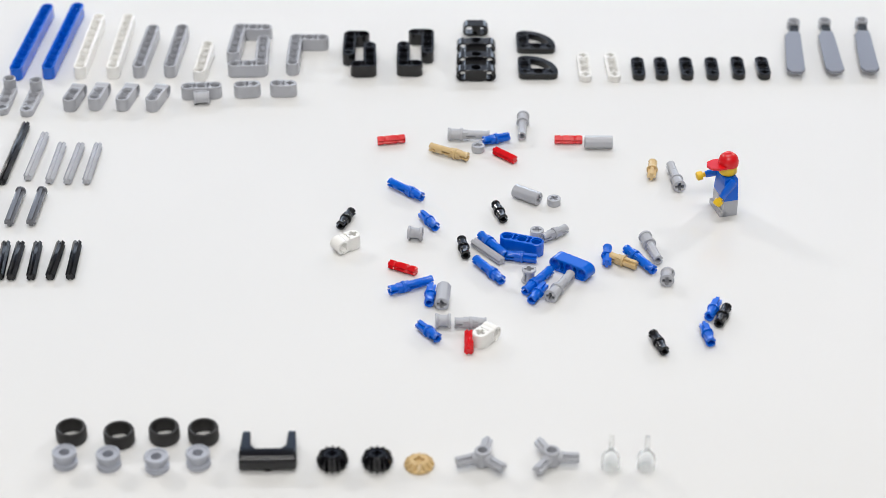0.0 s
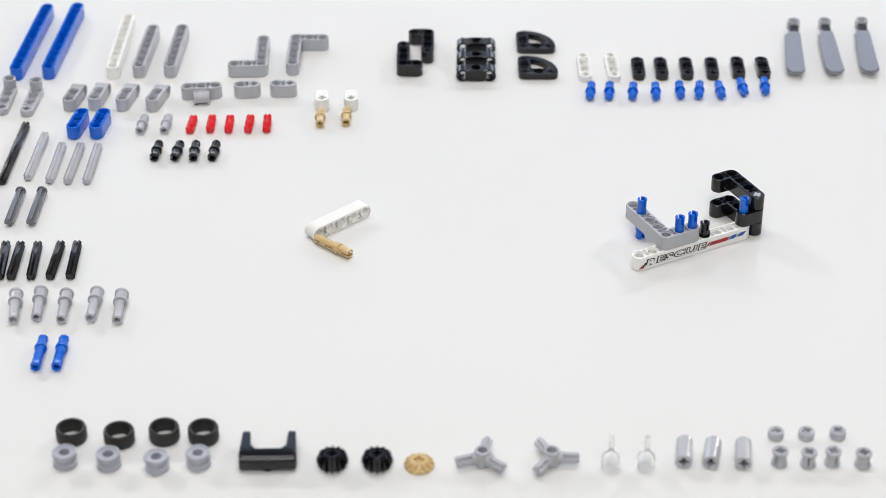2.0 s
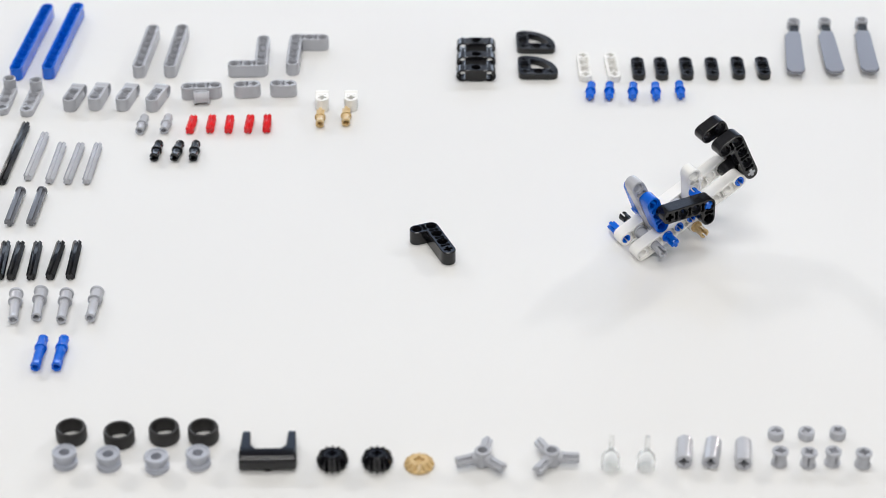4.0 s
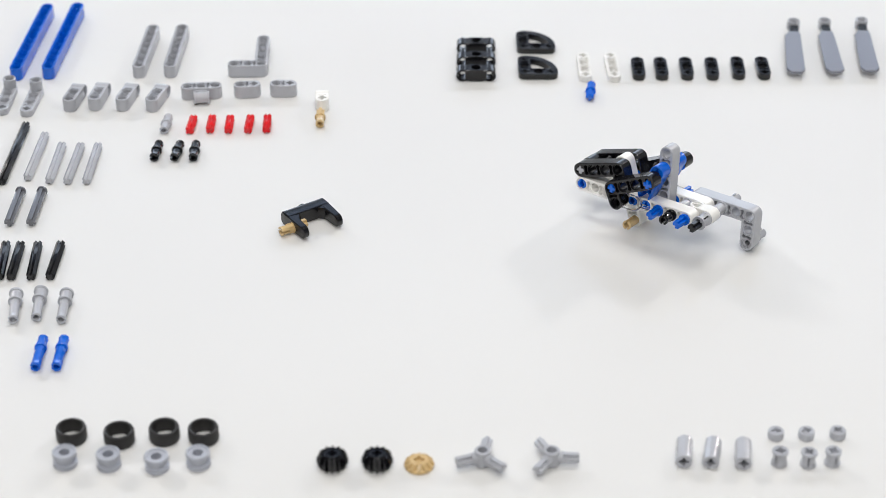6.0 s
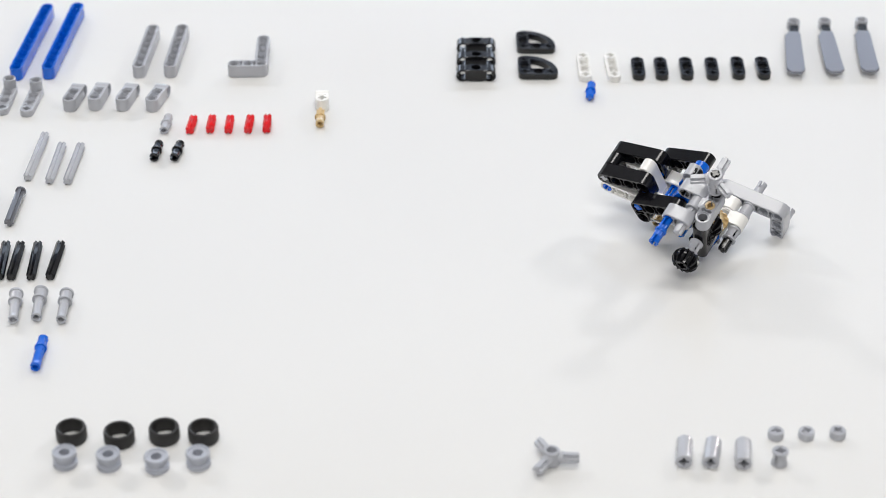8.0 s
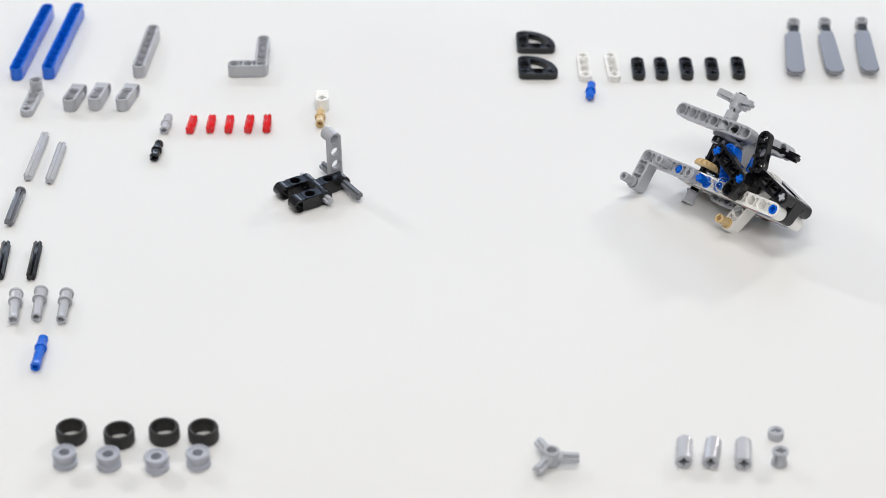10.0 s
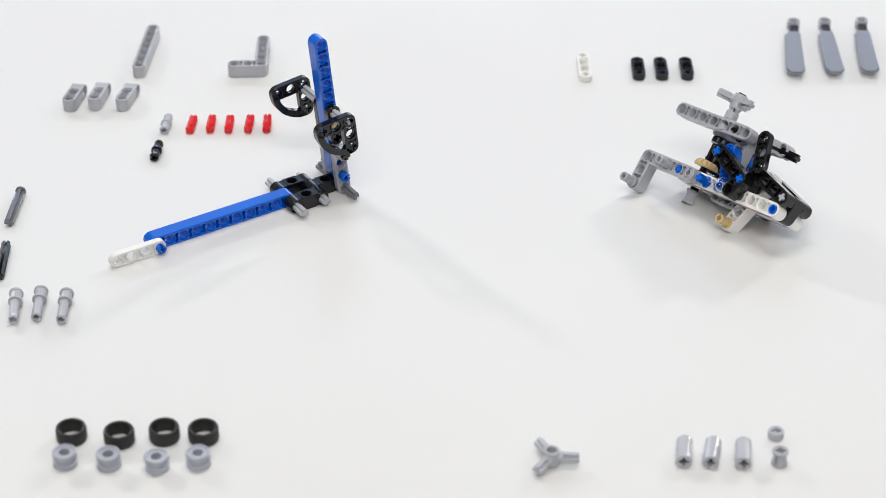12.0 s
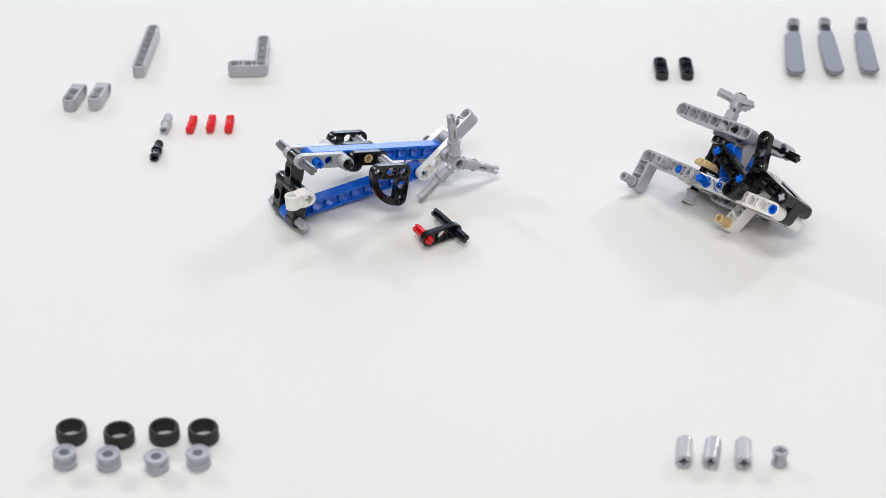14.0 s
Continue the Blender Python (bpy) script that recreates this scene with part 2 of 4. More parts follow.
def bushing(label, long=True, group=""):
    """A collar for axles, standing along x; the long one has a narrow waist with a slot through it."""
    def build():
        bm = bmesh.new()
        n = 24
        if long:
            shape = [(-3.9, 3.5), (-3.7, 3.7), (-2.7, 3.7), (-2.4, 3.3), (-1.5, 2.95), (1.5, 2.95), (2.4, 3.3), (2.7, 3.7), (3.7, 3.7), (3.9, 3.5)]
        else:
            shape = [(-1.95, 3.5), (-1.75, 3.65), (1.75, 3.65), (1.95, 3.5)]
        rows = [[bm.verts.new(p) for p in ring(r / 1000, x / 1000, n)] for x, r in shape]
        for step, (a, b) in enumerate(zip(rows, rows[1:])):
            for i in range(n):
                if long and step in (3, 4, 5) and i in (2, 14):
                    continue
                j = (i + 1) % n
                bm.faces.new((a[i], a[j], b[j], b[i]))
        for s in (-1, 1):
            cross_end(bm, s * shape[-1][0], 3.5, s, 3.0 if long else 1.9)
        return mesh_of("bushing", bm, GREY)
    return thing("bushing" if long else "half_bushing", shared(("bushing", long), build), label, "toy bushing", group)


def tube(label, group=""):
    """A joiner for two axles along x: eight-sided with eased ridges, and a cross-shaped bore."""
    def build():
        bm = bmesh.new()
        def outline(x, r):
            radii = [r if k % 4 < 2 else r * 0.955 for k in range(32)]
            return [(x / 1000, q / 1000 * math.cos(2 * math.pi * (k + 0.5) / 32), q / 1000 * math.sin(2 * math.pi * (k + 0.5) / 32)) for k, q in enumerate(radii)]
        loft(bm, [outline(-7.9, 3.35), outline(-7.6, 3.75), outline(7.6, 3.75), outline(7.9, 3.35)], False)
        for s in (-1, 1):
            cross_end(bm, s * 7.9, 3.4, s, 6.0)
        return mesh_of("axle_joiner", bm, GREY)
    return thing("axle_joiner", shared("tube", build), label, "toy joiner", group)


def barrel(bm, place, axis, length=7.8, bore=2.45, r=3.9):
    """A short tube of outer radius r (mm) at a place in modules, its bore along the axis x, y or z."""
    start = len(bm.verts)
    h = length / 2
    pipe(bm, [(-h, r - 0.25), (-h + 0.25, r), (h - 0.25, r), (h, r - 0.25), (h, 3.0), (h - 0.8, 3.0), (h - 0.8, bore), (0.8 - h, bore), (0.8 - h, 3.0), (-h, 3.0)], 24)
    bm.verts.ensure_lookup_table()
    turn = {"x": Matrix(), "y": pose(0, 0, 0, 0, 0, 90), "z": pose(0, 0, 0, 0, -90, 0)}[axis]
    bmesh.ops.transform(bm, matrix=Matrix.Translation([v * M for v in place]) @ turn, verts=bm.verts[start:])


def box(bm, lo, hi, mat=0, edge=0.0):
    (x0, y0, z0), (x1, y1, z1) = lo, hi
    slab(bm, [(x0, y0), (x1, y0), (x1, y1), (x0, y1)], z0, z1, edge or 0.0002, mat)


def cross_block(n, color, label, group="", hole="o"):
    """A block of n modules along x: pin holes along z, and the last module's hole along y."""
    def build():
        bm = bmesh.new()
        for i in range(n - 1):
            cell(bm, i, 0, ("W" if i else "") + "E", hole, H, 0.001)
        barrel(bm, (n - 1, 0, 0), "y")
        box(bm, ((n - 1.5) * M, -0.0038, -0.0036), ((n - 1.22) * M, 0.0038, 0.0036), 0, 0.0004)
        return mesh_of("cross_block", bm, COLOR[color])
    return thing("cross_block", shared(("cross_block", n, color, hole), build), label, "toy connector", group)


def double_cross_block(color, label, group=""):
    """Three modules along x: the middle hole along z, the outer ones along y."""
    def build():
        bm = bmesh.new()
        cell(bm, 0, 0, "EW", "o", H, 0.0)
        for s in (-1, 1):
            barrel(bm, (s, 0, 0), "y")
            box(bm, (s * 0.62 * M - 0.0016, -0.0038, -0.0036), (s * 0.62 * M + 0.0016, 0.0038, 0.0036), 0, 0.0004)
        return mesh_of("double_cross_block", bm, COLOR[color])
    return thing("double_cross_block", shared(("double", color), build), label, "toy connector", group)


def tee_block(label):
    """Three pin holes in line and a fourth barrel across, below the middle."""
    def build():
        bm = bmesh.new()
        cells(bm, {(-1, 0): "o", (0, 0): "o", (1, 0): "o"})
        barrel(bm, (0, -1, 0), "x", 9.0, 2.0, 3.3)
        for s in (-0.5, 0.5):
            barrel(bm, (s, -1, 0), "x", 1.2, 2.0, 3.9)
        box(bm, (-0.0035, -0.0058, -0.0030), (0.0035, -0.0030, 0.0030), 0, 0.0004)
        return mesh_of("tee_block", bm, GREY)
    return thing("tee_block", shared("tee", build), label, "toy connector")


def boss_beam(label, group=""):
    """A thin beam of three holes, an axle hole at the start and a raised ring at the end."""
    def build():
        bm = bmesh.new()
        cells(bm, {(0, 0): "x", (1, 0): "o", (2, 0): "o", (3, 0): "o"}, H / 2, 0.0006)
        barrel(bm, (3, 0, 0.5), "z", 7.8, 2.4, 3.7)
        return mesh_of("boss_beam", bm, GREY)
    return thing("toy_ring_bar", shared("boss", build), label, "toy bar", group)


def quarter_beam(label, group=""):
    """A thin quarter disc: two straight legs with holes, and a bow that joins their ends."""
    def build():
        bm = bmesh.new()
        cells(bm, {(0, 0): "x", (1, 0): "o", (2, 0): "x", (0, 1): "o", (0, 2): "x"}, H / 2, 0.0005)
        steps = 12
        rows = []
        for k in range(steps + 1):
            a = math.pi / 2 * k / steps
            c, s = math.cos(a), math.sin(a)
            section = []
            for q, z in ((2.48, -H / 2), (2.48, H / 2), (2.02, H / 2), (2.02, -H / 2)):
                section.append((q * M * c, q * M * s, z))
            rows.append(section)
        loft(bm, rows)
        return mesh_of("quarter_beam", bm, BLACK)
    return thing("toy_quarter_bar", shared("quarter", build), label, "toy bar", group)


def gear(color, label, double=True, group=""):
    """A bevel gear of twelve teeth round the x axis, its hub with a cross-shaped hole."""
    def build():
        bm = bmesh.new()
        wide = 3.9 if double else 1.95
        n = 12
        # along the axis: tip, root and half the tooth's width at the tip, as a share of the pitch
        if double:
            stops = ((-3.9, 5.5, 4.3, 0.12), (-3.5, 5.9, 4.4, 0.12), (-1.2, 7.2, 5.0, 0.15), (1.2, 7.2, 5.0, 0.15), (3.5, 5.9, 4.4, 0.12), (3.9, 5.5, 4.3, 0.12))
        else:
            stops = ((-1.95, 6.6, 6.5, 0.2), (-1.6, 6.9, 6.7, 0.2), (-0.7, 6.9, 6.7, 0.2), (-0.6, 6.9, 5.4, 0.2), (0.2, 6.8, 5.0, 0.19), (1.7, 5.2, 4.3, 0.15), (1.95, 4.9, 4.2, 0.14))
        rows = []
        for x, tip, root, half in stops:
            row = []
            for k in range(n):
                for shift, r in ((-half - 0.13, root), (-half, tip), (half, tip), (half + 0.13, root)):
                    a = 2 * math.pi * (k + shift) / n
                    row.append((x / 1000, r * math.cos(a) / 1000, r * math.sin(a) / 1000))
            rows.append(row)
        loft(bm, rows, False)
        for s, row in ((-1, rows[0]), (1, rows[-1])):
            x = s * (wide - (0.7 if double else 0.3)) / 1000
            flat_ring = lambda q: [(x, q * p[1] / math.hypot(p[1], p[2]), q * p[2] / math.hypot(p[1], p[2])) for p in row]
            loft(bm, [row, flat_ring(0.0040), flat_ring(0.0030)], False)
            turned(bm, sorted([(0, 3.5), (s * (wide - 0.2), 3.5), (s * wide, 3.3)]), 24, False)
            cross_end(bm, s * wide, 3.3, s, wide)
        return mesh_of("bevel_gear", bm, COLOR[color])
    return thing("toy_gear", shared(("gear", color, double), build), label, "toy gear", group)


def hub(label, group=""):
    """A hub with a hole along x and three arms of axle."""
    ob = tagged(new("rotor_hub"), label, "toy rotor", group)
    def build_body():
        bm = bmesh.new()
        pipe(bm, [(-3.9, 3.4), (-3.6, 3.7), (3.6, 3.7), (3.9, 3.4), (3.9, 2.4), (-3.9, 2.4)], 24)
        return mesh_of("body", bm, GREY)
    def build_arm():
        bm = bmesh.new()
        outline = [(2.9, 2.7), (5.0, 2.7), (5.3, 2.4)]
        turned(bm, outline, 16)
        crossbar(bm, 5.0, 12.6)
        return mesh_of("arm", bm, GREY)
    for k in range(4):
        o = new("arm" if k else "body", shared("hub_arm", build_arm) if k else shared("hub_body", build_body))
        o.parent = ob
        if k:
            o.matrix_basis = pose(0, 0, 0, 120 * (k - 1), 0, 0) @ pose(0, 0, 0, 0, 0, 90)
    return ob


def fork(label):
    """A black frame: a bar with a rounded front and a hole through it, and two tapering arms with rounded ends."""
    def build():
        bm = bmesh.new()
        round_front = [(-1.2 - 2.7 * math.sin(radians(d)), 1.2 + 2.7 * math.cos(radians(d))) for d in range(0, 91, 15)]
        profile = [(4.2, 3.5), (3.8, 3.9), *round_front, *[(y, -z) for y, z in round_front[::-1]], (3.8, -3.9), (4.2, -3.5)]
        loft(bm, [[(x / 1000, y * k / 1000, z * k / 1000) for y, z in profile] for x, k in ((-12.9, 0.86), (-12.2, 1), (12.2, 1), (12.9, 0.86))])
        for s in (-1, 1):
            arch = [(16.0 + 3.4 * math.cos(radians(d)), 3.4 * math.sin(radians(d))) for d in range(-90, 91, 15)]
            side = [(0.5, -3.7), *arch, (0.5, 3.7)]
            # thick at the root and thinner towards the tip
            def layer(inset, at):
                return [(s * (10.4 + at * (2.7 - 1.0 * y / 19.6)) / 1000, (y - (inset if y > 10 else 0)) / 1000, z * (1 - inset / 4) / 1000) for y, z in side]
            loft(bm, [layer(0.5, 1.0), layer(0, 0.8), layer(0, -0.8), layer(0.5, -1.0)])
            corner = [(s * 9.0, 3.6), (s * 5.2, 3.6), (s * 8.2, 7.4), (s * 9.0, 7.6)]
            slab(bm, [(x / 1000, y / 1000) for x, y in corner[::s]], -0.0034, 0.0034)
        barrel(bm, (0, 0, 0), "y", 8.2, 2.3, 3.3)
        return mesh_of("fork_frame", bm, BLACK)
    return thing("fork_frame", shared("fork", build), label, "toy frame")


def tyre(label, group):
    def build():
        bm = bmesh.new()
        pipe(bm, [(-3.6, 6.2), (-3.4, 6.8), (-2.4, 7.1), (2.4, 7.1), (3.4, 6.8), (3.6, 6.2), (3.4, 5.6), (1.0, 5.3), (-1.0, 5.3), (-3.4, 5.6)], 36)
        return mesh_of("tyre", bm, RUBBER)
    return thing("tyre", shared("tyre", build), label, "toy tyre", group)


def wheel(label, group):
    def build():
        bm = bmesh.new()
        pipe(bm, [(-3.9, 5.2), (-3.6, 5.5), (-1.6, 5.5), (-1.2, 4.4), (1.2, 4.4), (1.6, 5.5), (3.6, 5.5), (3.9, 5.2), (3.9, 4.4), (3.2, 4.2), (3.2, 2.5), (-3.2, 2.5), (-3.2, 4.2), (-3.9, 4.4)], 32)
        return mesh_of("wheel_hub", bm, WHEEL)
    return thing("wheel_hub", shared("wheel", build), label, "toy wheel", group)


def blade(label, group):
    """A flat rotor blade along x with its neck and ring."""
    ob = tagged(new("toy_propeller"), label, "toy blade", group)
    def build():
        bm = bmesh.new()
        w = 0.0062
        pts = [(0.0130, -0.0030), (0.0185, -w * 0.95), (0.052, -w * 0.95), (0.062, -w * 0.9), (0.0655, -w * 0.5), (0.0655, w * 0.45), (0.062, w * 0.85), (0.052, w * 0.8), (0.0175, w * 0.6), (0.0130, 0.0030)]
        slab(bm, pts, 0.0016, 0.0034, 0.0004)
        return mesh_of("blade", bm, DARK_BLADE)
    def build_neck():
        bm = bmesh.new()
        crossbar(bm, 3.2, 14.0, 2.7, 2.2)
        return mesh_of("neck", bm, BLACK)
    def build_ring():
        bm = bmesh.new()
        barrel(bm, (-0.1, 0, 0.1), "z", 6.0, 2.2, 3.9)
        return mesh_of("ring", bm, GREY)
    for name, mesh in (("blade", shared("blade", build)), ("neck", shared("neck", build_neck)), ("ring", shared("ring", build_ring))):
        o = new(name, mesh)
        o.parent = ob
        if name == "neck":
            tagged(o, "dark neck of the blade")
    return ob


DARK_BLADE = plastic("slate_grey_plastic", (0.20, 0.21, 0.255), 0.32)


def clear_cone(label, group):
    """A clear piece that stands on a round tube, tapering to a thin tip."""
    def build():
        bm = bmesh.new()
        pipe(bm, [(0, 3.9), (0.4, 4.2), (6.0, 4.1), (8.2, 3.2), (9.4, 1.7), (10.2, 1.2), (18.0, 0.9), (18.2, 0.4), (9.6, 0.5), (8.0, 2.2), (6.0, 3.3), (0, 3.4)], 24)
        return mesh_of("clear_stem", bm, CLEAR)
    return thing("clear_stem", shared("clear", build), label, "toy lamp", group)


def figure(label):
    """A small toy figure in plain shapes, one mesh: grey legs, blue jacket, yellow head, red cap. It faces -y."""
    bm = bmesh.new()
    grey, blue, yellow, red = 0, 1, 2, 3
    for s in (-1, 1):
        box(bm, (s * 0.0040 - 0.0037, -0.0040, 0), (s * 0.0040 + 0.0037, 0.0040, 0.0098), grey, 0.0005)
        box(bm, (s * 0.0040 - 0.0037, -0.0058, 0), (s * 0.0040 + 0.0037, -0.002, 0.0034), grey, 0.0005)
    low = -0.0064
    loft(bm, [[(-w, -d, z + low), (w, -d, z + low), (w, d, z + low), (-w, d, z + low)] for w, d, z in ((0.0078, 0.0038, 0.0162), (0.0078, 0.0039, 0.0168), (0.0058, 0.0038, 0.0285), (0.0052, 0.0034, 0.0290))], True, blue)

    def round_up(profile, place, turn, mat, n=18):
        start, first = len(bm.verts), len(bm.faces)
        turned(bm, profile, n, True, mat)
        bm.verts.ensure_lookup_table()
        bmesh.ops.transform(bm, matrix=Matrix.Translation(place) @ turn, verts=bm.verts[start:])
    up = pose(0, 0, 0, 0, -90, 0)
    round_up([(0, 3.0), (0.6, 4.3), (1.6, 5.0), (6.4, 5.0), (7.8, 4.2), (8.4, 3.0)], (0, 0, 0.0288 + low), up, yellow)
    round_up([(0, 5.4), (2.5, 5.5), (5.0, 4.6), (6.6, 2.8), (7.2, 0.9)], (0, 0, 0.0345 + low), up, red, 22)
    loft(bm, [[(x * 0.0052, -0.0025 - y * 0.0098, z) for x, y in ((-1, 0), (-1.02, 0.45), (-0.7, 0.85), (0, 1), (0.7, 0.85), (1.02, 0.45), (1, 0))] for z in (0.0345 + low, 0.0356 + low)], True, red)
    for s, lift in ((-1, 70), (1, 30)):
        shoulder = Vector((s * 0.0071, 0, 0.0268 + low))
        way = pose(0, 0, 0, -lift, 0, 0) @ Vector((s * 0.12, -0.15, -1)).normalized()
        turn = way.to_track_quat("X", "Z").to_matrix().to_4x4()
        round_up([(-2.2, 1.2), (-1.2, 2.3), (3.5, 2.2), (9.0, 1.9), (9.6, 1.5)], shoulder, turn, blue, 14)
        round_up([(9.4, 1.2), (10.8, 1.3), (11.2, 2.4), (14.0, 2.5), (14.6, 1.6)], shoulder, turn, yellow, 14)
    return thing("toy_figure", mesh_of("toy_figure", bm, [GREY, BLUE, YELLOW, RED]), label, "toy figure")


def lettered_beam(label, other=False):
    """A white beam of nine holes with the word RESCUE and its stripes printed on one side."""
    ob = beam("ooooooooo", "white", label, group="lettered white bars")
    ob.name = "lettered_toy_bar"
    y = -H - 0.00006
    for name, mat, offset, proud in (("word_outline", INK, 0.00054, 0.0), ("word", WHITE, 0.00004, 0.00012)):
        text = bpy.data.curves.new(name, "FONT")
        text.body, text.size, text.align_x, text.align_y, text.extrude, text.offset = "RESCUE", 0.0062, "CENTER", "CENTER", 0.00004, offset
        text.space_character = 1.22
        word = new(name, text)
        deps = bpy.context.evaluated_depsgraph_get()
        mesh = bpy.data.meshes.new_from_object(word.evaluated_get(deps))
        bpy.data.objects.remove(word)
        mesh.materials.clear()
        mesh.materials.append(mat)
        for v in mesh.vertices:
            v.co.y *= 0.76
            v.co.x = v.co.x * 1.46 + v.co.y * 0.22
        word = new(name, mesh)
        word.parent = ob
        word.matrix_basis = pose(2.55 * M, y - proud, 0, 90, 180 if other else 0, 0)
        tagged(word, "white letters RESCUE with black outline" if name == "word" else "black outline of the letters")

    def stripe(x0, x1, low, high, mat, name):
        bm = bmesh.new()
        slant = 0.0021
        loft(bm, [[(x0, y + d, low), (x1, y + d, low), (x1 + slant, y + d, high), (x0 + slant, y + d, high)] for d in (-0.00004, 0.00003)])
        part(name, bm, mat, ob, name.replace("_", " "))
    stripe(-0.30 * M, -0.12 * M, -0.0026, -0.0008, INK_RED, "red_stripe")
    stripe(-0.10 * M, 0.06 * M, -0.0026, 0.0004, INK, "black_stripe")
    stripe(4.86 * M, 5.0 * M, -0.0008, 0.0014, INK, "black_stripe")
    stripe(5.05 * M, 6.5 * M, -0.0009, 0.0013, INK_RED, "red_stripe")
    stripe(6.6 * M, 7.1 * M, -0.0007, 0.0015, INK_BLUE, "blue_stripe")
    stripe(7.25 * M, 7.75 * M, -0.0005, 0.0017, INK_BLUE, "blue_stripe")
    return ob


# ---- the table and the room ----
def paint(name, color, rough, scale):
    """A matt surface with broad unevenness of tone and fine relief."""
    mat = bpy.data.materials.new(name)
    mat.use_nodes = True
    nodes, links = mat.node_tree.nodes, mat.node_tree.links
    shader = nodes["Principled BSDF"]
    where = nodes.new("ShaderNodeTexCoord")
    broad, fine = nodes.new("ShaderNodeTexNoise"), nodes.new("ShaderNodeTexNoise")
    broad.inputs["Scale"].default_value, fine.inputs["Scale"].default_value = scale, scale * 80
    ramp = nodes.new("ShaderNodeValToRGB")
    ramp.color_ramp.elements[0].color = (*[c * 0.9 for c in color], 1)
    ramp.color_ramp.elements[1].color = (*color, 1)
    bump = nodes.new("ShaderNodeBump")
    bump.inputs["Strength"].default_value, bump.inputs["Distance"].default_value = 0.2, 0.001
    for tex in (broad, fine):
        links.new(where.outputs["Object"], tex.inputs["Vector"])
    links.new(broad.outputs["Fac"], ramp.inputs["Fac"])
    links.new(ramp.outputs["Color"], shader.inputs["Base Color"])
    links.new(fine.outputs["Fac"], bump.inputs["Height"])
    links.new(bump.outputs["Normal"], shader.inputs["Normal"])
    shader.inputs["Roughness"].default_value = rough
    return mat


WALL, FLOOR, METAL = paint("wall_paint", (0.42, 0.42, 0.42), 0.8, 2), paint("grey_floor", (0.22, 0.21, 0.20), 0.5, 3), plastic("grey_metal", (0.4, 0.4, 0.42), 0.35)


def boxed(name, label, category, mat, *boxes):
    bm = bmesh.new()
    for lo, hi in boxes:
        box(bm, lo, hi, 0, 0.002)
    return tagged(new(name, mesh_of(name, bm, mat)), label, category, kind="structure")


bm = bmesh.new()
slab(bm, [(-1.1, -0.62), (1.1, -0.62), (1.1, 0.98), (-1.1, 0.98)], -0.03, 0.0, 0.003)
table = tagged(new("table"), "white table with a smooth glossy top", "table")
part("tabletop", bm, TABLE, table)
for x in (-1.02, 1.02):
    for y in (-0.54, 0.90):
        bm = bmesh.new()
        box(bm, (x - 0.025, y - 0.025, -0.74), (x + 0.025, y + 0.025, -0.0305), 0, 0.003)
        part("leg", bm, METAL, table, "grey metal leg")

# unseen room, added round the table for bounce and reflections
boxed("floor", "plain grey floor", "floor", FLOOR, ((-3.6, -2.9, -0.78), (3.6, 3.0, -0.74)))
boxed("ceiling", "plain pale ceiling", "ceiling", WALL, ((-3.6, -2.9, 3.0), (3.6, 3.0, 3.06)))
boxed("wall_west", "plain pale wall", "wall", WALL, ((-3.72, -2.9, -0.74), (-3.6, 3.0, 3.0)))
boxed("wall_east", "plain pale wall", "wall", WALL, ((3.6, -2.9, -0.74), (3.72, 3.0, 3.0)))
boxed("wall_south", "plain pale wall", "wall", WALL, ((-3.72, -3.02, -0.78), (3.72, -2.9, 3.06)))
# the north wall leaves a broad opening with an added transom over it, and two high ones
boxed("wall_north", "plain pale wall with four windows, one of them added", "wall", WALL,
      ((-3.72, 3.0, -0.78), (-1.57, 3.12, 1.60)), ((1.57, 3.0, -0.78), (3.72, 3.12, 1.60)), ((-3.72, 3.0, 2.74), (3.72, 3.12, 3.06)),
      ((-1.57, 3.0, -0.78), (1.57, 3.12, 0.40)), ((-1.57, 3.0, 1.18), (1.57, 3.12, 1.55)), ((-1.57, 3.0, 2.55), (1.57, 3.12, 2.74)),
      ((-3.72, 3.0, 1.60), (-2.94, 3.12, 2.74)), ((-2.34, 3.0, 1.60), (-1.57, 3.12, 2.74)),
      ((1.57, 3.0, 1.60), (2.34, 3.12, 2.74)), ((2.94, 3.0, 1.60), (3.72, 3.12, 2.74)))
# the third one, the transom, is made up to hold the sheen lamp
for i, (x0, x1, z0, z1) in enumerate(((-2.94, -2.34, 1.60, 2.74), (-1.57, 1.57, 0.40, 1.18), (-1.57, 1.57, 1.55, 2.55), (2.34, 2.94, 1.60, 2.74))):
    window = tagged(new(f"window_{i + 1}"), "window in the far wall, the upper middle one added", "window", kind="structure")
    bm = bmesh.new()
    for lo, hi in (((x0, 3.01, z0), (x1, 3.05, z0 + 0.03)), ((x0, 3.01, z1 - 0.03), (x1, 3.05, z1)), ((x0, 3.01, z0 + 0.03), (x0 + 0.02, 3.05, z1 - 0.03)), ((x1 - 0.02, 3.01, z0 + 0.03), (x1, 3.05, z1 - 0.03))):
        box(bm, lo, hi, 0, 0.002)
    part("window_frame", bm, METAL, window)
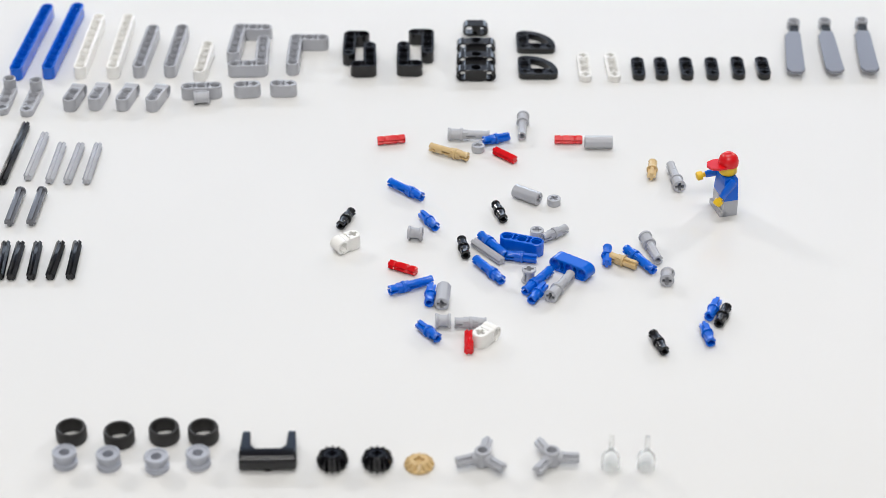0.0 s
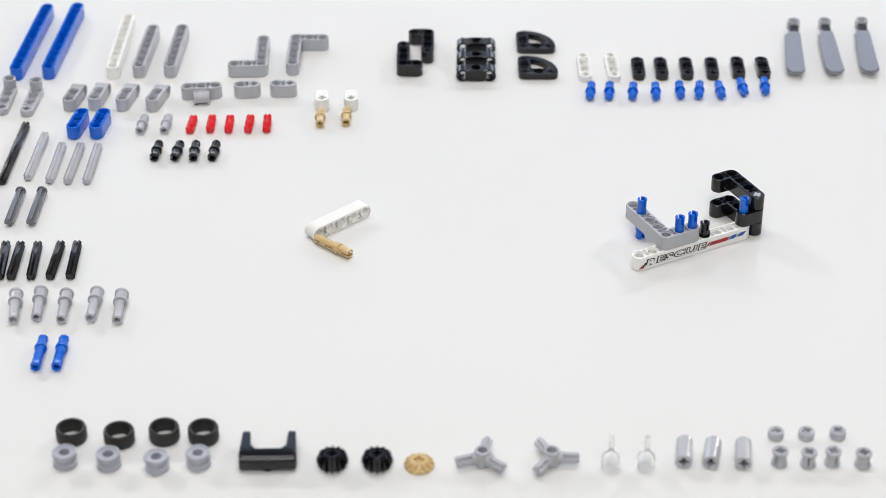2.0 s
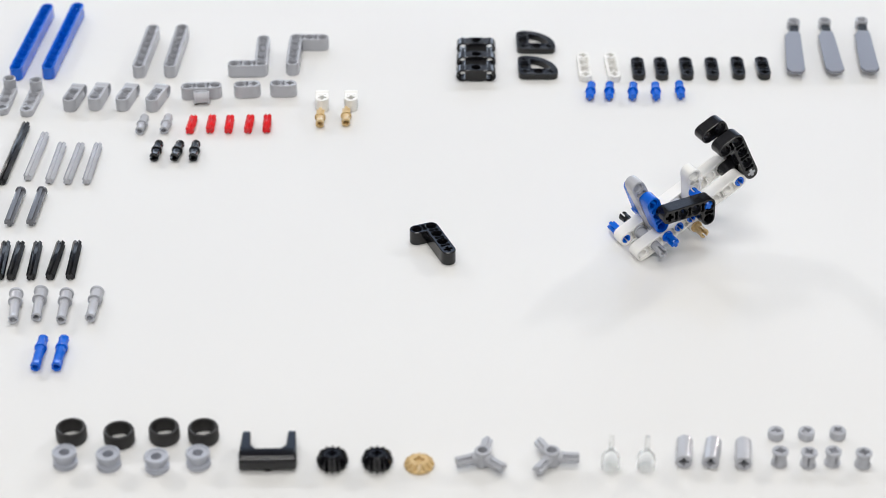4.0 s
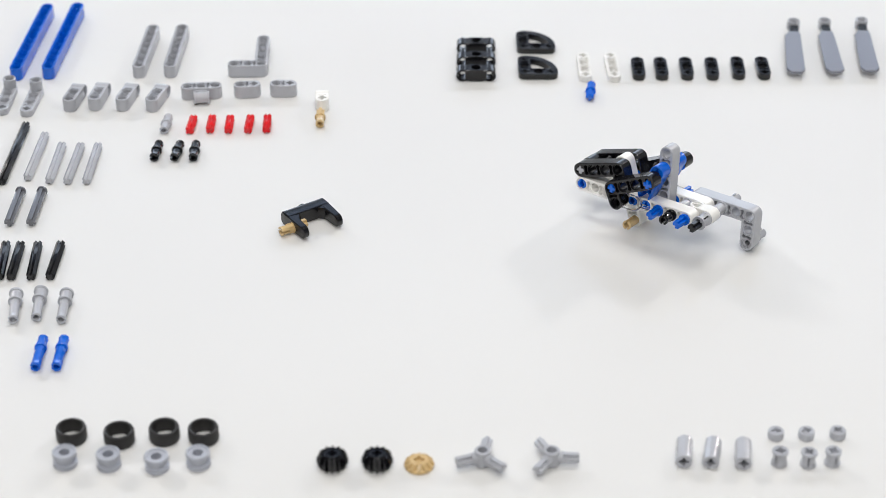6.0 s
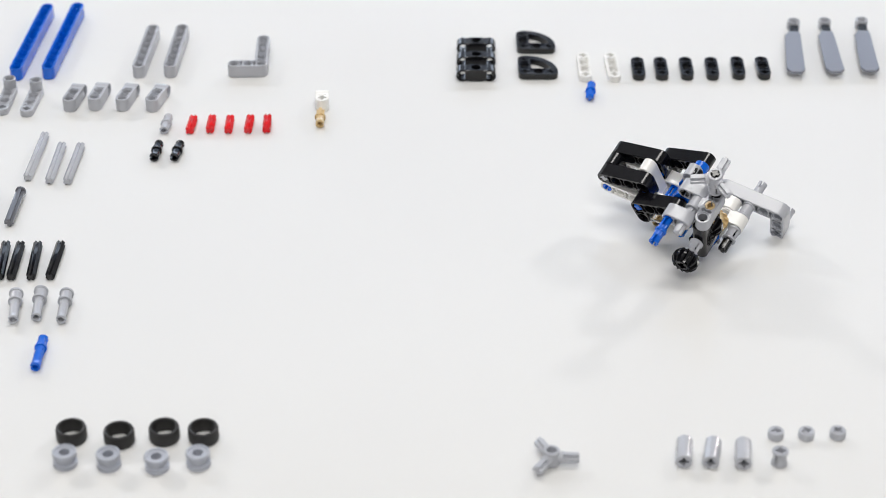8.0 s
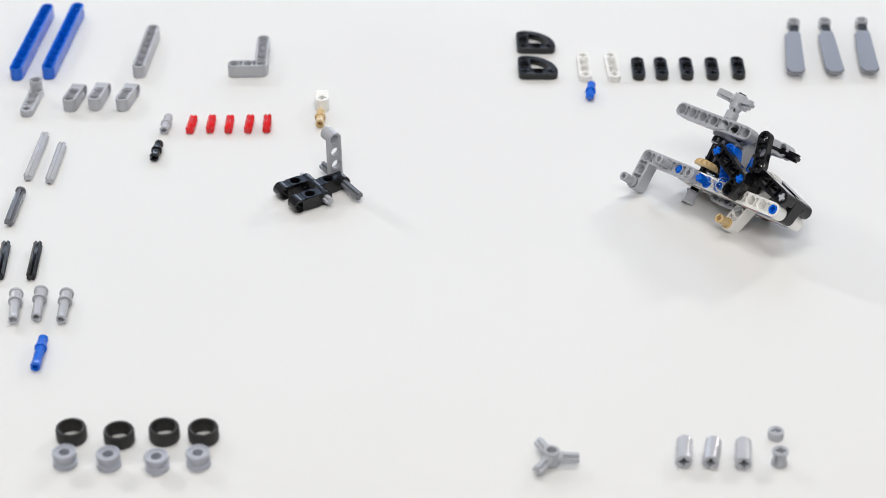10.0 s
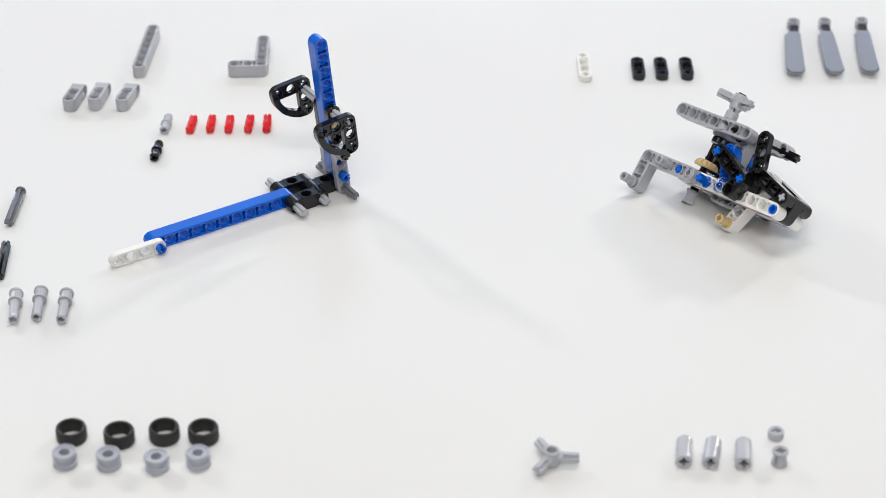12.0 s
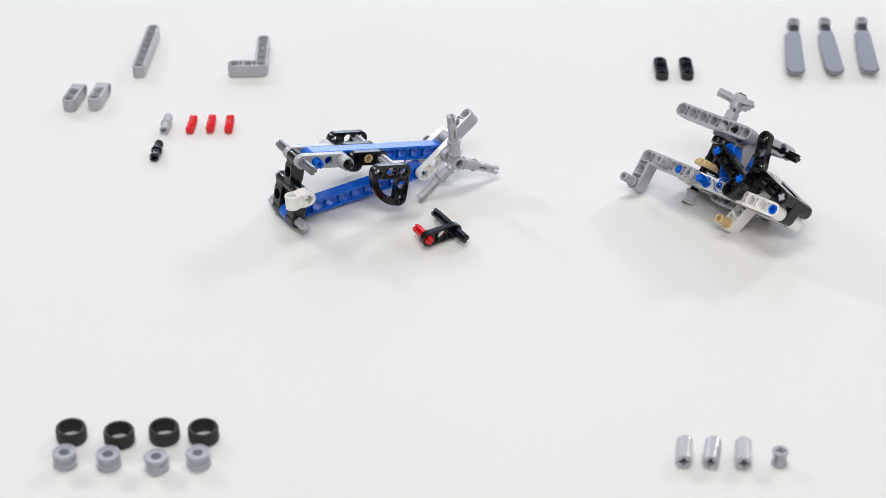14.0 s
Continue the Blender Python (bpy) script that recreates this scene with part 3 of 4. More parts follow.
# unseen frames, added round the two fill lamps
for y, wide, deep in ((0.45, 1.0, 0.36), (-2.1, 1.2, 0.41)):
    lamp = tagged(new("fill_panel_frame"), "flat rectangular frame of an added fill light", "lamp")
    bm = bmesh.new()
    for lo, hi in (((-wide, y - deep, 2.92), (wide, y - deep + 0.03, 3.0)), ((-wide, y + deep - 0.03, 2.92), (wide, y + deep, 3.0)), ((-wide, y - deep + 0.03, 2.92), (-wide + 0.03, y + deep - 0.03, 3.0)), ((wide - 0.03, y - deep + 0.03, 2.92), (wide, y + deep - 0.03, 3.0))):
        box(bm, lo, hi, 0, 0.002)
    part("frame", bm, METAL, lamp)

# ---- the pieces; places in millimetres on the table ----
STORY = []


def flat(x, y, z, rz, ry=0, rx=0):
    """A place on the table in millimetres, turned by rx about its own length, tipped by ry and headed by rz."""
    return Matrix.Translation((x / 1000, y / 1000, z / 1000)) @ pose(0, 0, 0, 0, 0, rz) @ pose(0, 0, 0, 0, ry, 0) @ pose(0, 0, 0, rx, 0, 0)


def mod(x, y, z, rx=0, ry=0, rz=0):
    """A place inside a model, in modules."""
    return pose(x * M, y * M, z * M, rx, ry, rz)


def tell(ob, *events):
    """events: (seconds, pose on the table) or (seconds, model, pose inside the model), the first at 0 s."""
    first = events[0]
    ob.rotation_mode = "QUATERNION"
    ob.matrix_basis = first[1] if len(first) == 2 else MODELS[first[1]][0][1] @ first[2]
    if len(events) > 1:
        STORY.append((ob, events))
    return ob

# Where each model stands, and from when on.
GEARS_IN_BODY = Matrix(((0, 0, 1, 0), (1, 0, 0, 1.75 * M), (0, 1, 0, -0.9 * M), (0, 0, 0, 1)))
GEARS_LOOSE = {8.0: (0.1, 0, -1.2), 8.2: (0.2, 0, 0.35)}
BODY = [(0.0, pose(0.0998, -0.0164, 0.0039, 0.0, -0.0, 27.5)), (1.8, pose(0.1013, -0.0170, 0.0039, 0.0, -0.0, 27.5)), (2.4, pose(0.1033, -0.0181, 0.0039, 0.0, -0.0, 27.5)), (2.6, pose(0.0950, 0.0065, 0.0039, 90.1, -26.4, 27.0)),
        (4.4, pose(0.1222, -0.0019, 0.0224, 95.5, 1.9, 143.2)), (5.8, pose(0.1274, -0.0035, 0.0224, 95.5, 1.9, 143.2)), (8.0, pose(0.1437, 0.0012, 0.0119, 66.1, -7.6, 149.0)), (8.2, pose(0.1564, 0.0230, 0.0334, -172.3, 7.9, 154.9)), (8.8, pose(0.1439, 0.0550, 0.0049, 49.0, -7.6, -51.6))]
GEARS = [(0.0, pose(-0.0739, 0.0295, 0.0042, 0.0, -0.0, -145.9)), (6.4, pose(-0.0797, 0.0295, 0.0075, 9.0, -0.0, -145.9)), (6.6, pose(-0.0763, 0.0300, 0.0110, -3.0, -0.0, -155.5)), (7.7, pose(-0.0755, 0.0335, 0.0110, -3.0, -0.0, -155.5)), *((t, m @ mod(*GEARS_LOOSE.get(t, (0, 0, 0))) @ GEARS_IN_BODY) for t, m in BODY if t >= 8)]
BOOM = [(0.0, pose(-0.0830, 0.0454, 0.0039, 90.0, 0.0, -147.2)), (10.9, pose(-0.0850, 0.0454, 0.0039, 90.0, 0.0, -147.2)), (11.3, pose(-0.0850, 0.0454, 0.0039, 90.0, 0.0, -147.2)), (12.1, pose(-0.0183, 0.0618, 0.0053, 90.0, 2.2, -148.1)), (12.6, pose(-0.0035, 0.0492, 0.0055, 97.8, 0.7, -156.3)), (12.8, pose(-0.0738, 0.0578, 0.0050, 90.0, -0.0, -11.4)), (12.9, pose(-0.0787, 0.0282, 0.0048, 85.7, -2.0, 30.7)), (13.6, pose(-0.0827, 0.0282, 0.0048, 85.7, -2.0, 30.7))]
FOLD = [(180, 89, 0), (180, 86.5, 0), (180, 84, 0), (180, 90, 0), (72.5, -20, 50), (75, -15, 42), (72, -18, 22), (75, -15, 31)]
CHAIN = [(t, m @ pose(0, 0, 0, 0, 0, b)) for (t, m), (b, a, c) in zip(BOOM, FOLD)]
ARM = [(t, m @ pose(4 * M * math.cos(radians(b)), 4 * M * math.sin(radians(b)), 0, 0, 0, a)) for (t, m), (b, a, c) in zip(BOOM, FOLD)]
FIN = [(t, m @ pose(10 * M, 0, 0, 0, 0, c)) for (t, m), (b, a, c) in zip(BOOM, FOLD)]
ROTOR = [(0.0, flat(-111.6, -10.7, 4.4, -45, -90)), (13.3, flat(-115.9, -12.8, 4.4, -5, -90)), (13.5, flat(21.5, 47.5, 4.4, -40, -90)), (13.6, FIN[-1][1] @ mod(2, 0, 2.4, 0, -90, 0) @ pose(0, 0, 0, 91, 0, 0))]
MODELS = {"body": BODY, "gears": GEARS, "boom": BOOM, "chain": CHAIN, "arm": ARM, "fin": FIN, "rotor": ROTOR}

# The small pieces lie scattered at first, and are then laid out in rows.
tell(beam("ooooooooooo", "blue", "long blue plastic bar with eleven round holes", group="long blue bars"),
     (0, flat(-254.8, 187.2, 3.9, 85.7)),
     (10.2, flat(-96.7, -30.0, 3.9, 33.7, 0, 90)),
     (10.4, "arm", mod(1, 0, 0, 0, 0, 0)))
tell(beam("ooooooooooo", "blue", "long blue plastic bar with eleven round holes", group="long blue bars"),
     (0, flat(-235.9, 188.6, 3.9, 85.7)),
     (11.3, flat(-100.5, 29.3, 3.9, -144.2, 0, 90)),
     (11.6, "boom", mod(0, 0, 0, 0, 0, 0)))
tell(lettered_beam("white plastic bar printed RESCUE with red and blue stripes"),
     (0, flat(-214.6, 253.0, 3.9, -92.2)),
     (0.5, "body", mod(0, 0, 0, 0, 0, 0)))
tell(lettered_beam("white plastic bar printed RESCUE with red and blue stripes", True),
     (0, flat(-196.0, 253.0, 3.9, -91.4)),
     (2.3, flat(-81.0, 7.5, 3.9, 28.9, 0, -90)),
     (2.5, "body", mod(0, 0, 2, 0, 0, 0)))
tell(beam("ooooooo", "light grey", "light grey plastic bar with seven round holes", group="grey seven-hole bars"), (0, flat(-182.0, 190.2, 3.9, 86.4)))
tell(beam("ooooooo", "light grey", "light grey plastic bar with seven round holes", group="grey seven-hole bars"),
     (0, flat(-163.3, 190.7, 3.9, 87.2)),
     (8.9, flat(-24.8, -0.6, 3.9, 14.8, 0, 90)),
     (9.1, "body", mod(-3, 4, 2, 0, 0, 0)))
tell(beam("ooooo", "white", "white plastic bar with five round holes"),
     (0, flat(-145.1, 184.3, 3.9, 86.7)),
     (2, flat(-67.8, 11.3, 3.9, 42.3, 0, 90)),
     (2.2, "body", mod(4.32, -1.88, 1, 0, 0, 70)))
tell(angle_beam(5, 3, "light grey", "light grey plastic angle bar with seven holes", group="grey angle bars"),
     (0, flat(-125.4, 239.5, 3.9, -92.9)),
     (1.1, flat(31.6, -38.7, 3.9, 106.6, 0, 180)),
     (1.3, "body", mod(2, 0, 1, 180, 0, 90)),
     (4.4, "body", mod(2.35, -0.45, 1, 180, 0, 90)))
tell(angle_beam(3, 5, "light grey", "light grey plastic angle bar with seven holes", group="grey angle bars"), (0, flat(-109.0, 191.8, 3.9, -178.7, 0, 180)))
tell(angle_beam(5, 3, "light grey", "light grey plastic angle bar with seven holes", group="grey angle bars"),
     (0, flat(-89.9, 225.5, 3.9, -90.8)),
     (4.7, flat(-18.8, -6.0, 3.9, -155.2)),
     (4.9, "body", mod(-3, 0, 3, 180, 0, 0)))
tell(angle_beam(2, 4, "black", "black plastic angle bar, four holes by two", "x", "black angle bars"),
     (0, flat(-56.9, 229.8, 3.9, 0.0, 0, 180)),
     (1.4, flat(-5.0, -10.3, 3.9, -161.3)),
     (1.8, "body", mod(9, 3, 0, 0, 0, 180)),
     (4.4, "body", mod(5.35, 1.85, 0, 0, 0, 252.5)))
tell(angle_beam(2, 4, "black", "black plastic angle bar, four holes by two", "x", "black angle bars"),
     (0, flat(-43.6, 191.4, 3.9, -177.5, 0, 180)),
     (1.6, flat(18.2, -9.3, 3.9, -160.7)),
     (1.8, "body", mod(9, 3, 2, 0, 0, 180)),
     (4.4, "body", mod(5.35, 1.85, 2, 0, 0, 252.5)))
tell(angle_beam(2, 4, "black", "black plastic angle bar, four holes by two", "x", "black angle bars"),
     (0, flat(-9.4, 232.5, 3.9, 180.0, 0, 0)),
     (3.9, flat(-6.3, 10.4, 3.9, -158.0)),
     (4.2, "body", mod(5.15, 0.92, -1, 180, 0, -115)))
tell(angle_beam(2, 4, "black", "black plastic angle bar, four holes by two", "x", "black angle bars"),
     (0, flat(-24.0, 192.1, 3.9, 0.0)),
     (3.8, flat(-20.7, -16.8, 3.9, 18.7)),
     (4, "body", mod(5.15, 0.92, 3, 180, 0, -115)))
tell(double_cross_block("black", "black plastic connector block with three crosswise holes", "black connector blocks"),
     (0, flat(20.2, 221.0, 3.9, 0)),
     (9.6, "chain", mod(1, 0, 1, 90, 0, 0)))
tell(double_cross_block("black", "black plastic connector block with three crosswise holes", "black connector blocks"),
     (0, flat(20.0, 203.4, 3.9, 0)),
     (9.7, "chain", mod(1, 0, -1, 90, 0, 0)))
tell(double_cross_block("black", "black plastic connector block with three crosswise holes", "black connector blocks"),
     (0, flat(19.7, 186.3, 3.9, 0)),
     (9.8, "chain", mod(3, 0, 0, 90, 0, 0)))
tell(beam("ox", "black", "short black two-hole bar lying on its side"),
     (0, flat(16.1, 244.4, 3.9, 0.0, 0, 90)),
     (1.5, flat(-17.0, -55.0, 3.9, 11.1)),
     (1.8, "body", mod(8, 0, 1, 0, 0, 0)),
     (4.4, "body", mod(8, 0, 1, 0, 0, 78)))
tell(quarter_beam("black plastic quarter-round bar with an open middle", "black quarter bars"),
     (0, flat(48.9, 221.1, 2, 0)),
     (11.5, flat(-112.3, 90.4, 2, -119.2)),
     (11.8, "arm", mod(6.4, 0, 3.2, 0, 0, 180)))
tell(quarter_beam("black plastic quarter-round bar with an open middle", "black quarter bars"),
     (0, flat(49.0, 188.5, 2, 0)),
     (11.4, flat(-25.2, 19.7, 2, -118.6)),
     (11.7, "arm", mod(6.35, 0, -2.8, 0, 0, 180)))
tell(beam("xoox", "white", "thin white plastic bar with four holes", True, "thin white bars"),
     (0, flat(85.0, 185.0, 2, 90.3)),
     (12.2, flat(-118.6, -37.2, 2, -151.3)),
     (12.5, "fin", mod(0, 0, 0.75, 0, 0, 0)))
tell(beam("xoox", "white", "thin white plastic bar with four holes", True, "thin white bars"),
     (0, flat(102.2, 185.0, 2, 91.8)),
     (11.8, flat(-125.3, -27.9, 2, -149.9)),
     (12, "fin", mod(0, 0, -0.75, 0, 0, 0)))
tell(beam("xox", "black", "thin black plastic bar with three holes", True, "thin black bars"),
     (0, flat(117.2, 187.1, 2, 89.8)),
     (13.7, flat(-146.9, -5.6, 2, 123.3)),
     (14, flat(-8.0, 3.1, 4.8, 31.1, 0, 90)))
tell(beam("xox", "black", "thin black plastic bar with three holes", True, "thin black bars"), (0, flat(131.1, 187.1, 2, 90.3)))
tell(beam("xox", "black", "thin black plastic bar with three holes", True, "thin black bars"), (0, flat(146.2, 187.1, 2, 89.8)))
tell(beam("xox", "black", "thin black plastic bar with three holes", True, "thin black bars"),
     (0, flat(161.4, 187.1, 2, 89.2)),
     (11.1, flat(-38.8, 29.8, 2, -73.6)),
     (11.2, "arm", mod(4, 0, -0.75, 0, 0, 0)))
tell(beam("xox", "black", "thin black plastic bar with three holes", True, "thin black bars"),
     (0, flat(177.1, 187.8, 2, 88.8)),
     (10.7, flat(-113.0, -8.8, 2, 101.7)),
     (11, "arm", mod(4, 0, 0.75, 0, 0, 0)))
tell(beam("xox", "black", "thin black plastic bar with three holes", True, "thin black bars"),
     (0, flat(192.3, 187.8, 2, 90.4)),
     (9.2, flat(-7.1, -5.6, 2, 24.6)),
     (9.3, "body", mod(5.05, 4.1, 2.75, 0, 0, -71)))
tell(pin("pin1", "axle1", "blue", "short blue connector pin with an axle end", name="axle_pin", group="short blue pins"),
     (0, flat(30.2, 110.0, 3, 19)),
     (0.3, flat(87.0, 165.7, 3, -97)),
     (11.9, flat(-136.5, -15.3, 3, 58)),
     (12, "fin", mod(0, 0, -0.4, 0, -90, 0)))
tell(pin("pin1", "axle1", "blue", "short blue connector pin with an axle end", name="axle_pin", group="short blue pins"),
     (0, flat(-7.6, 23.5, 3, 120)),
     (0.3, flat(98.1, 165.7, 3, -95)),
     (4.5, "body", mod(0, 0, 2.4, 0, -90, 0)))
tell(pin("pin1", "axle1", "blue", "short blue connector pin with an axle end", name="axle_pin", group="short blue pins"),
     (0, flat(41.1, -12.1, 3, -14)),
     (0.3, flat(111.9, 165.3, 3, -96)),
     (4.4, "body", mod(2.4, 2.06, -0.6, 0, 90, 0)))
tell(pin("pin1", "axle1", "blue", "short blue connector pin with an axle end", name="axle_pin", group="short blue pins"),
     (0, flat(-6.4, -46.4, 3, 85)),
     (0.3, flat(125.4, 165.3, 3, -92)),
     (4.3, "body", mod(5.12, 0.93, -0.5, 0, 90, 0)))
tell(pin("pin1", "axle1", "blue", "short blue connector pin with an axle end", name="axle_pin", group="short blue pins"),
     (0, flat(-7.3, -78.5, 3, 128)),
     (0.3, flat(139.8, 166.7, 3, -91)),
     (4.3, "body", mod(2.4, 2.06, 2.6, 0, -90, 0)))
tell(pin("pin1", "axle1", "blue", "short blue connector pin with an axle end", name="axle_pin", group="short blue pins"),
     (0, flat(48.1, -44.9, 3, 62)),
     (0.3, flat(151.2, 166.7, 3, -97)),
     (3.2, flat(48.9, 24.7, 3, -51)),
     (4, "body", mod(5.12, 0.93, 2.5, 0, -90, 0)))
tell(pin("pin1", "axle1", "blue", "short blue connector pin with an axle end", name="axle_pin", group="short blue pins"),
     (0, flat(85.4, -11.0, 3, -95)),
     (0.3, flat(163.5, 166.7, 3, -88)),
     (3.1, flat(118.8, 73.7, 3, -57)),
     (3.8, "body", mod(2, 0, 2.5, 0, -90, 0)))
tell(pin("pin1", "axle1", "blue", "short blue connector pin with an axle end", name="axle_pin", group="short blue pins"),
     (0, flat(135.5, -59.2, 3, 67)),
     (0.3, flat(177.1, 170.5, 3, -86)),
     (3, flat(113.4, -31.5, 3, -68)),
     (3.7, "body", mod(0, 0, -0.6, 0, 90, 0)))
tell(pin("pin1", "axle1", "blue", "short blue connector pin with an axle end", name="axle_pin", group="short blue pins"),
     (0, flat(130.2, -80.7, 3, 98)),
     (0.3, flat(190.5, 171.5, 3, -93)),
     (3, flat(188.4, -10.5, 3, -56)),
     (3.6, "body", mod(2, 0, -0.6, 0, 90, 0)))
tell(blade("slate grey plastic rotor blade with a dark neck", "rotor blades"), (0, flat(218.2, 250.1, 2.2, -96.4)))
tell(blade("slate grey plastic rotor blade with a dark neck", "rotor blades"), (0, flat(237.6, 250.9, 2.2, -92.6)))
tell(blade("slate grey plastic rotor blade with a dark neck", "rotor blades"), (0, flat(260.7, 251.7, 2.2, -94.5)))
tell(boss_beam("light grey thin bar with a raised ring end", "grey ring-ended bars"),
     (0, flat(-256.5, 145.2, 2, 87.8)),
     (10, "arm", mod(0, 0, 0.75, 0, 0, 0)))
tell(boss_beam("light grey thin bar with a raised ring end", "grey ring-ended bars"),
     (0, flat(-241.7, 143.2, 2, 85.3)),
     (10.5, flat(-50.0, 7.5, 2, 43.7)),
     (10.6, "arm", mod(0, 0, -0.75, 180, 0, 0)))
tell(cross_block(3, "light grey", "light grey connector block with three holes, one crosswise", "grey three-hole blocks"), (0, flat(-217.5, 149.1, 3.9, 79.3)))
tell(cross_block(3, "light grey", "light grey connector block with three holes, one crosswise", "grey three-hole blocks"), (0, flat(-203.0, 150.5, 3.9, 81.2)))
tell(cross_block(3, "light grey", "light grey connector block with three holes, one crosswise", "grey three-hole blocks"),
     (0, flat(-186.8, 149.8, 3.9, 77.9)),
     (12.3, flat(-155.8, -12.5, 3.9, 17.5)),
     (12.5, "fin", mod(5, 0, 0, 90, 0, 180)))
tell(cross_block(3, "light grey", "light grey connector block with three holes, one crosswise", "grey three-hole blocks"),
     (0, flat(-169.3, 149.1, 3.9, 75.6)),
     (9.3, flat(-24.7, -6.0, 3.9, 13.0)),
     (9.5, "body", mod(3.6, 4, 1, 90, 0, 0)))
tell(tee_block("light grey T-shaped connector block with four holes"),
     (0, flat(-142.1, 164.1, 3.9, 5.2)),
     (6.7, flat(-85.1, -16.8, 3.9, -47, 0, -90)),
     (6.8, "gears", mod(2.05, 1, -0.1, -90, 0, 90)))
tell(beam("ox", "light grey", "short light grey bar with two holes", group="short grey bars"),
     (0, flat(-119.3, 165.5, 3.9, 5.2)),
     (7.5, flat(-120.0, 44.8, 3.9, 13.1, 0, 90)),
     (7.7, "gears", mod(2.05, -0.4, 1.9, -90, 0, 0) @ pose(0, 0, 0, 0, 0, 90)))
tell(beam("ox", "light grey", "short light grey bar with two holes", group="short grey bars"),
     (0, flat(-98.1, 166.9, 3.9, 0.0)),
     (7.5, flat(-68.3, -19.5, 3.9, 24.0, 0, 90)),
     (7.6, "gears", mod(2.05, 1.8, 1.9, -90, 0, 0) @ pose(0, 0, 0, 0, 0, 90)))
tell(beam("ooo", "blue", "short blue plastic bar with three holes", group="short blue bars"),
     (0, flat(33.7, 1.0, 3.9, -19.7)),
     (0.1, flat(-210.7, 117.4, 3.9, 79.8)),
     (2.7, flat(64.5, 62.4, 3.9, 13.4, 0, 90)),
     (2.8, "body", mod(2, 1, 2, 0, 0, 86)),
     (4.4, "body", mod(3.2, 0.7, 2, 0, 0, 114)))
tell(beam("ooo", "blue", "short blue plastic bar with three holes", group="short blue bars"),
     (0, flat(60.2, -17.4, 3.9, -36.9, 0, 90)),
     (0.1, flat(-197.7, 117.4, 3.9, 81.8)),
     (2.7, flat(107.7, -1.3, 3.9, 16.6, 0, 90)),
     (2.8, "body", mod(2, 1, 0, 0, 0, 86)),
     (4.4, "body", mod(3.2, 0.7, 0, 0, 0, 114)))
tell(pin("pin1", "pin1", "light grey", "light grey connector pin lying on the table", name="grey_pin", group="grey pins"),
     (0, flat(58.9, 10.7, 3, 36)),
     (0.3, flat(-172.7, 126.2, 3, 85)),
     (5, "body", mod(-3, -2, 3.7, 0, -90, 0)))
tell(pin("pin1", "pin1", "light grey", "light grey connector pin lying on the table", name="grey_pin", group="grey pins"),
     (0, flat(13.7, -71.3, 3, 0)),
     (0.3, flat(-159.0, 126.9, 3, 86)))
tell(axle(2, "red", "short red notched axle", notched=True, group="red axles"),
     (0, flat(-29.4, 109.9, 2.35, 10, 0, 45)),
     (0.3, flat(-144.5, 127.4, 2.35, 86, 0, 45)))
tell(axle(2, "red", "short red notched axle", notched=True, group="red axles"),
     (0, flat(34.7, 92.7, 2.35, -44, 0, 45)),
     (0.3, flat(-133.3, 128.0, 2.35, 89, 0, 45)))
tell(axle(2, "red", "short red notched axle", notched=True, group="red axles"),
     (0, flat(71.2, 109.9, 2.35, 0, 0, 45)),
     (0.3, flat(-122.8, 127.7, 2.35, 90, 0, 45)))
tell(axle(2, "red", "short red notched axle", notched=True, group="red axles"),
     (0, flat(-20.7, -21.2, 2.35, -27, 0, 45)),
     (0.3, flat(-111.4, 128.0, 2.35, 88, 0, 45)),
     (13.7, flat(-139.8, -12.4, 2.35, -35, 0, 45)),
     (13.9, flat(-152.3, 2.5, 3, -74)),
     (14, flat(-10.4, 6.8, 4.8, -61)))
tell(axle(2, "red", "short red notched axle", notched=True, group="red axles"),
     (0, flat(12.7, -86.9, 2.35, -91, 0, 45)),
     (0.3, flat(-101.2, 128.4, 2.35, 91, 0, 45)),
     (12.2, flat(-129.5, -27.7, 2.35, -61, 0, 45)),
     (12.5, "fin", mod(3, 0, 0, 0, -90, 0)))
tell(pin("pin2", "pin1", "tan", "long tan connector pin", name="long_pin"),
     (0, flat(7.0, 93.4, 3, -28.2)),
     (0.4, flat(-84.1, 133.1, 3, 92)),
     (2, flat(-54.4, -4.3, 3, -40)),
     (2.1, flat(-68.8, 10.0, 4, -44)),
     (2.2, "body", mod(4.32, -1.88, 1.5, 0, -90, 0)))
tell(pin("pin1", "axle1", "tan", "short tan connector pin", name="axle_pin", group="short tan pins"),
     (0, flat(115.9, 75.9, 3, -97)),
     (0.4, flat(-70.9, 134.4, 3, 91)),
     (10.7, flat(-102.4, 0.0, 3, 48)),
     (11, "arm", mod(5, 0, 0, 0, 90, 0)))
tell(pin("pin1", "axle1", "tan", "short tan connector pin", name="axle_pin", group="short tan pins"),
     (0, flat(93.4, -15.8, 3, -34)),
     (0.4, flat(-56.0, 136.0, 3, 91)),
     (6, "gears", mod(1.5, 1, -0.1, 0, 0, 180)))
tell(cross_block(2, "white", "small white connector block with two crosswise holes", "white connector blocks", "x"),
     (0, flat(-47.4, 2.8, 3.9, -143.9)),
     (0.1, flat(-70.4, 149.2, 3.9, 92.7)),
     (13.5, flat(-55.3, -8.0, 3.9, -153.0)),
     (13.7, "chain", mod(2, 0, 2, 0, 0, 105)))
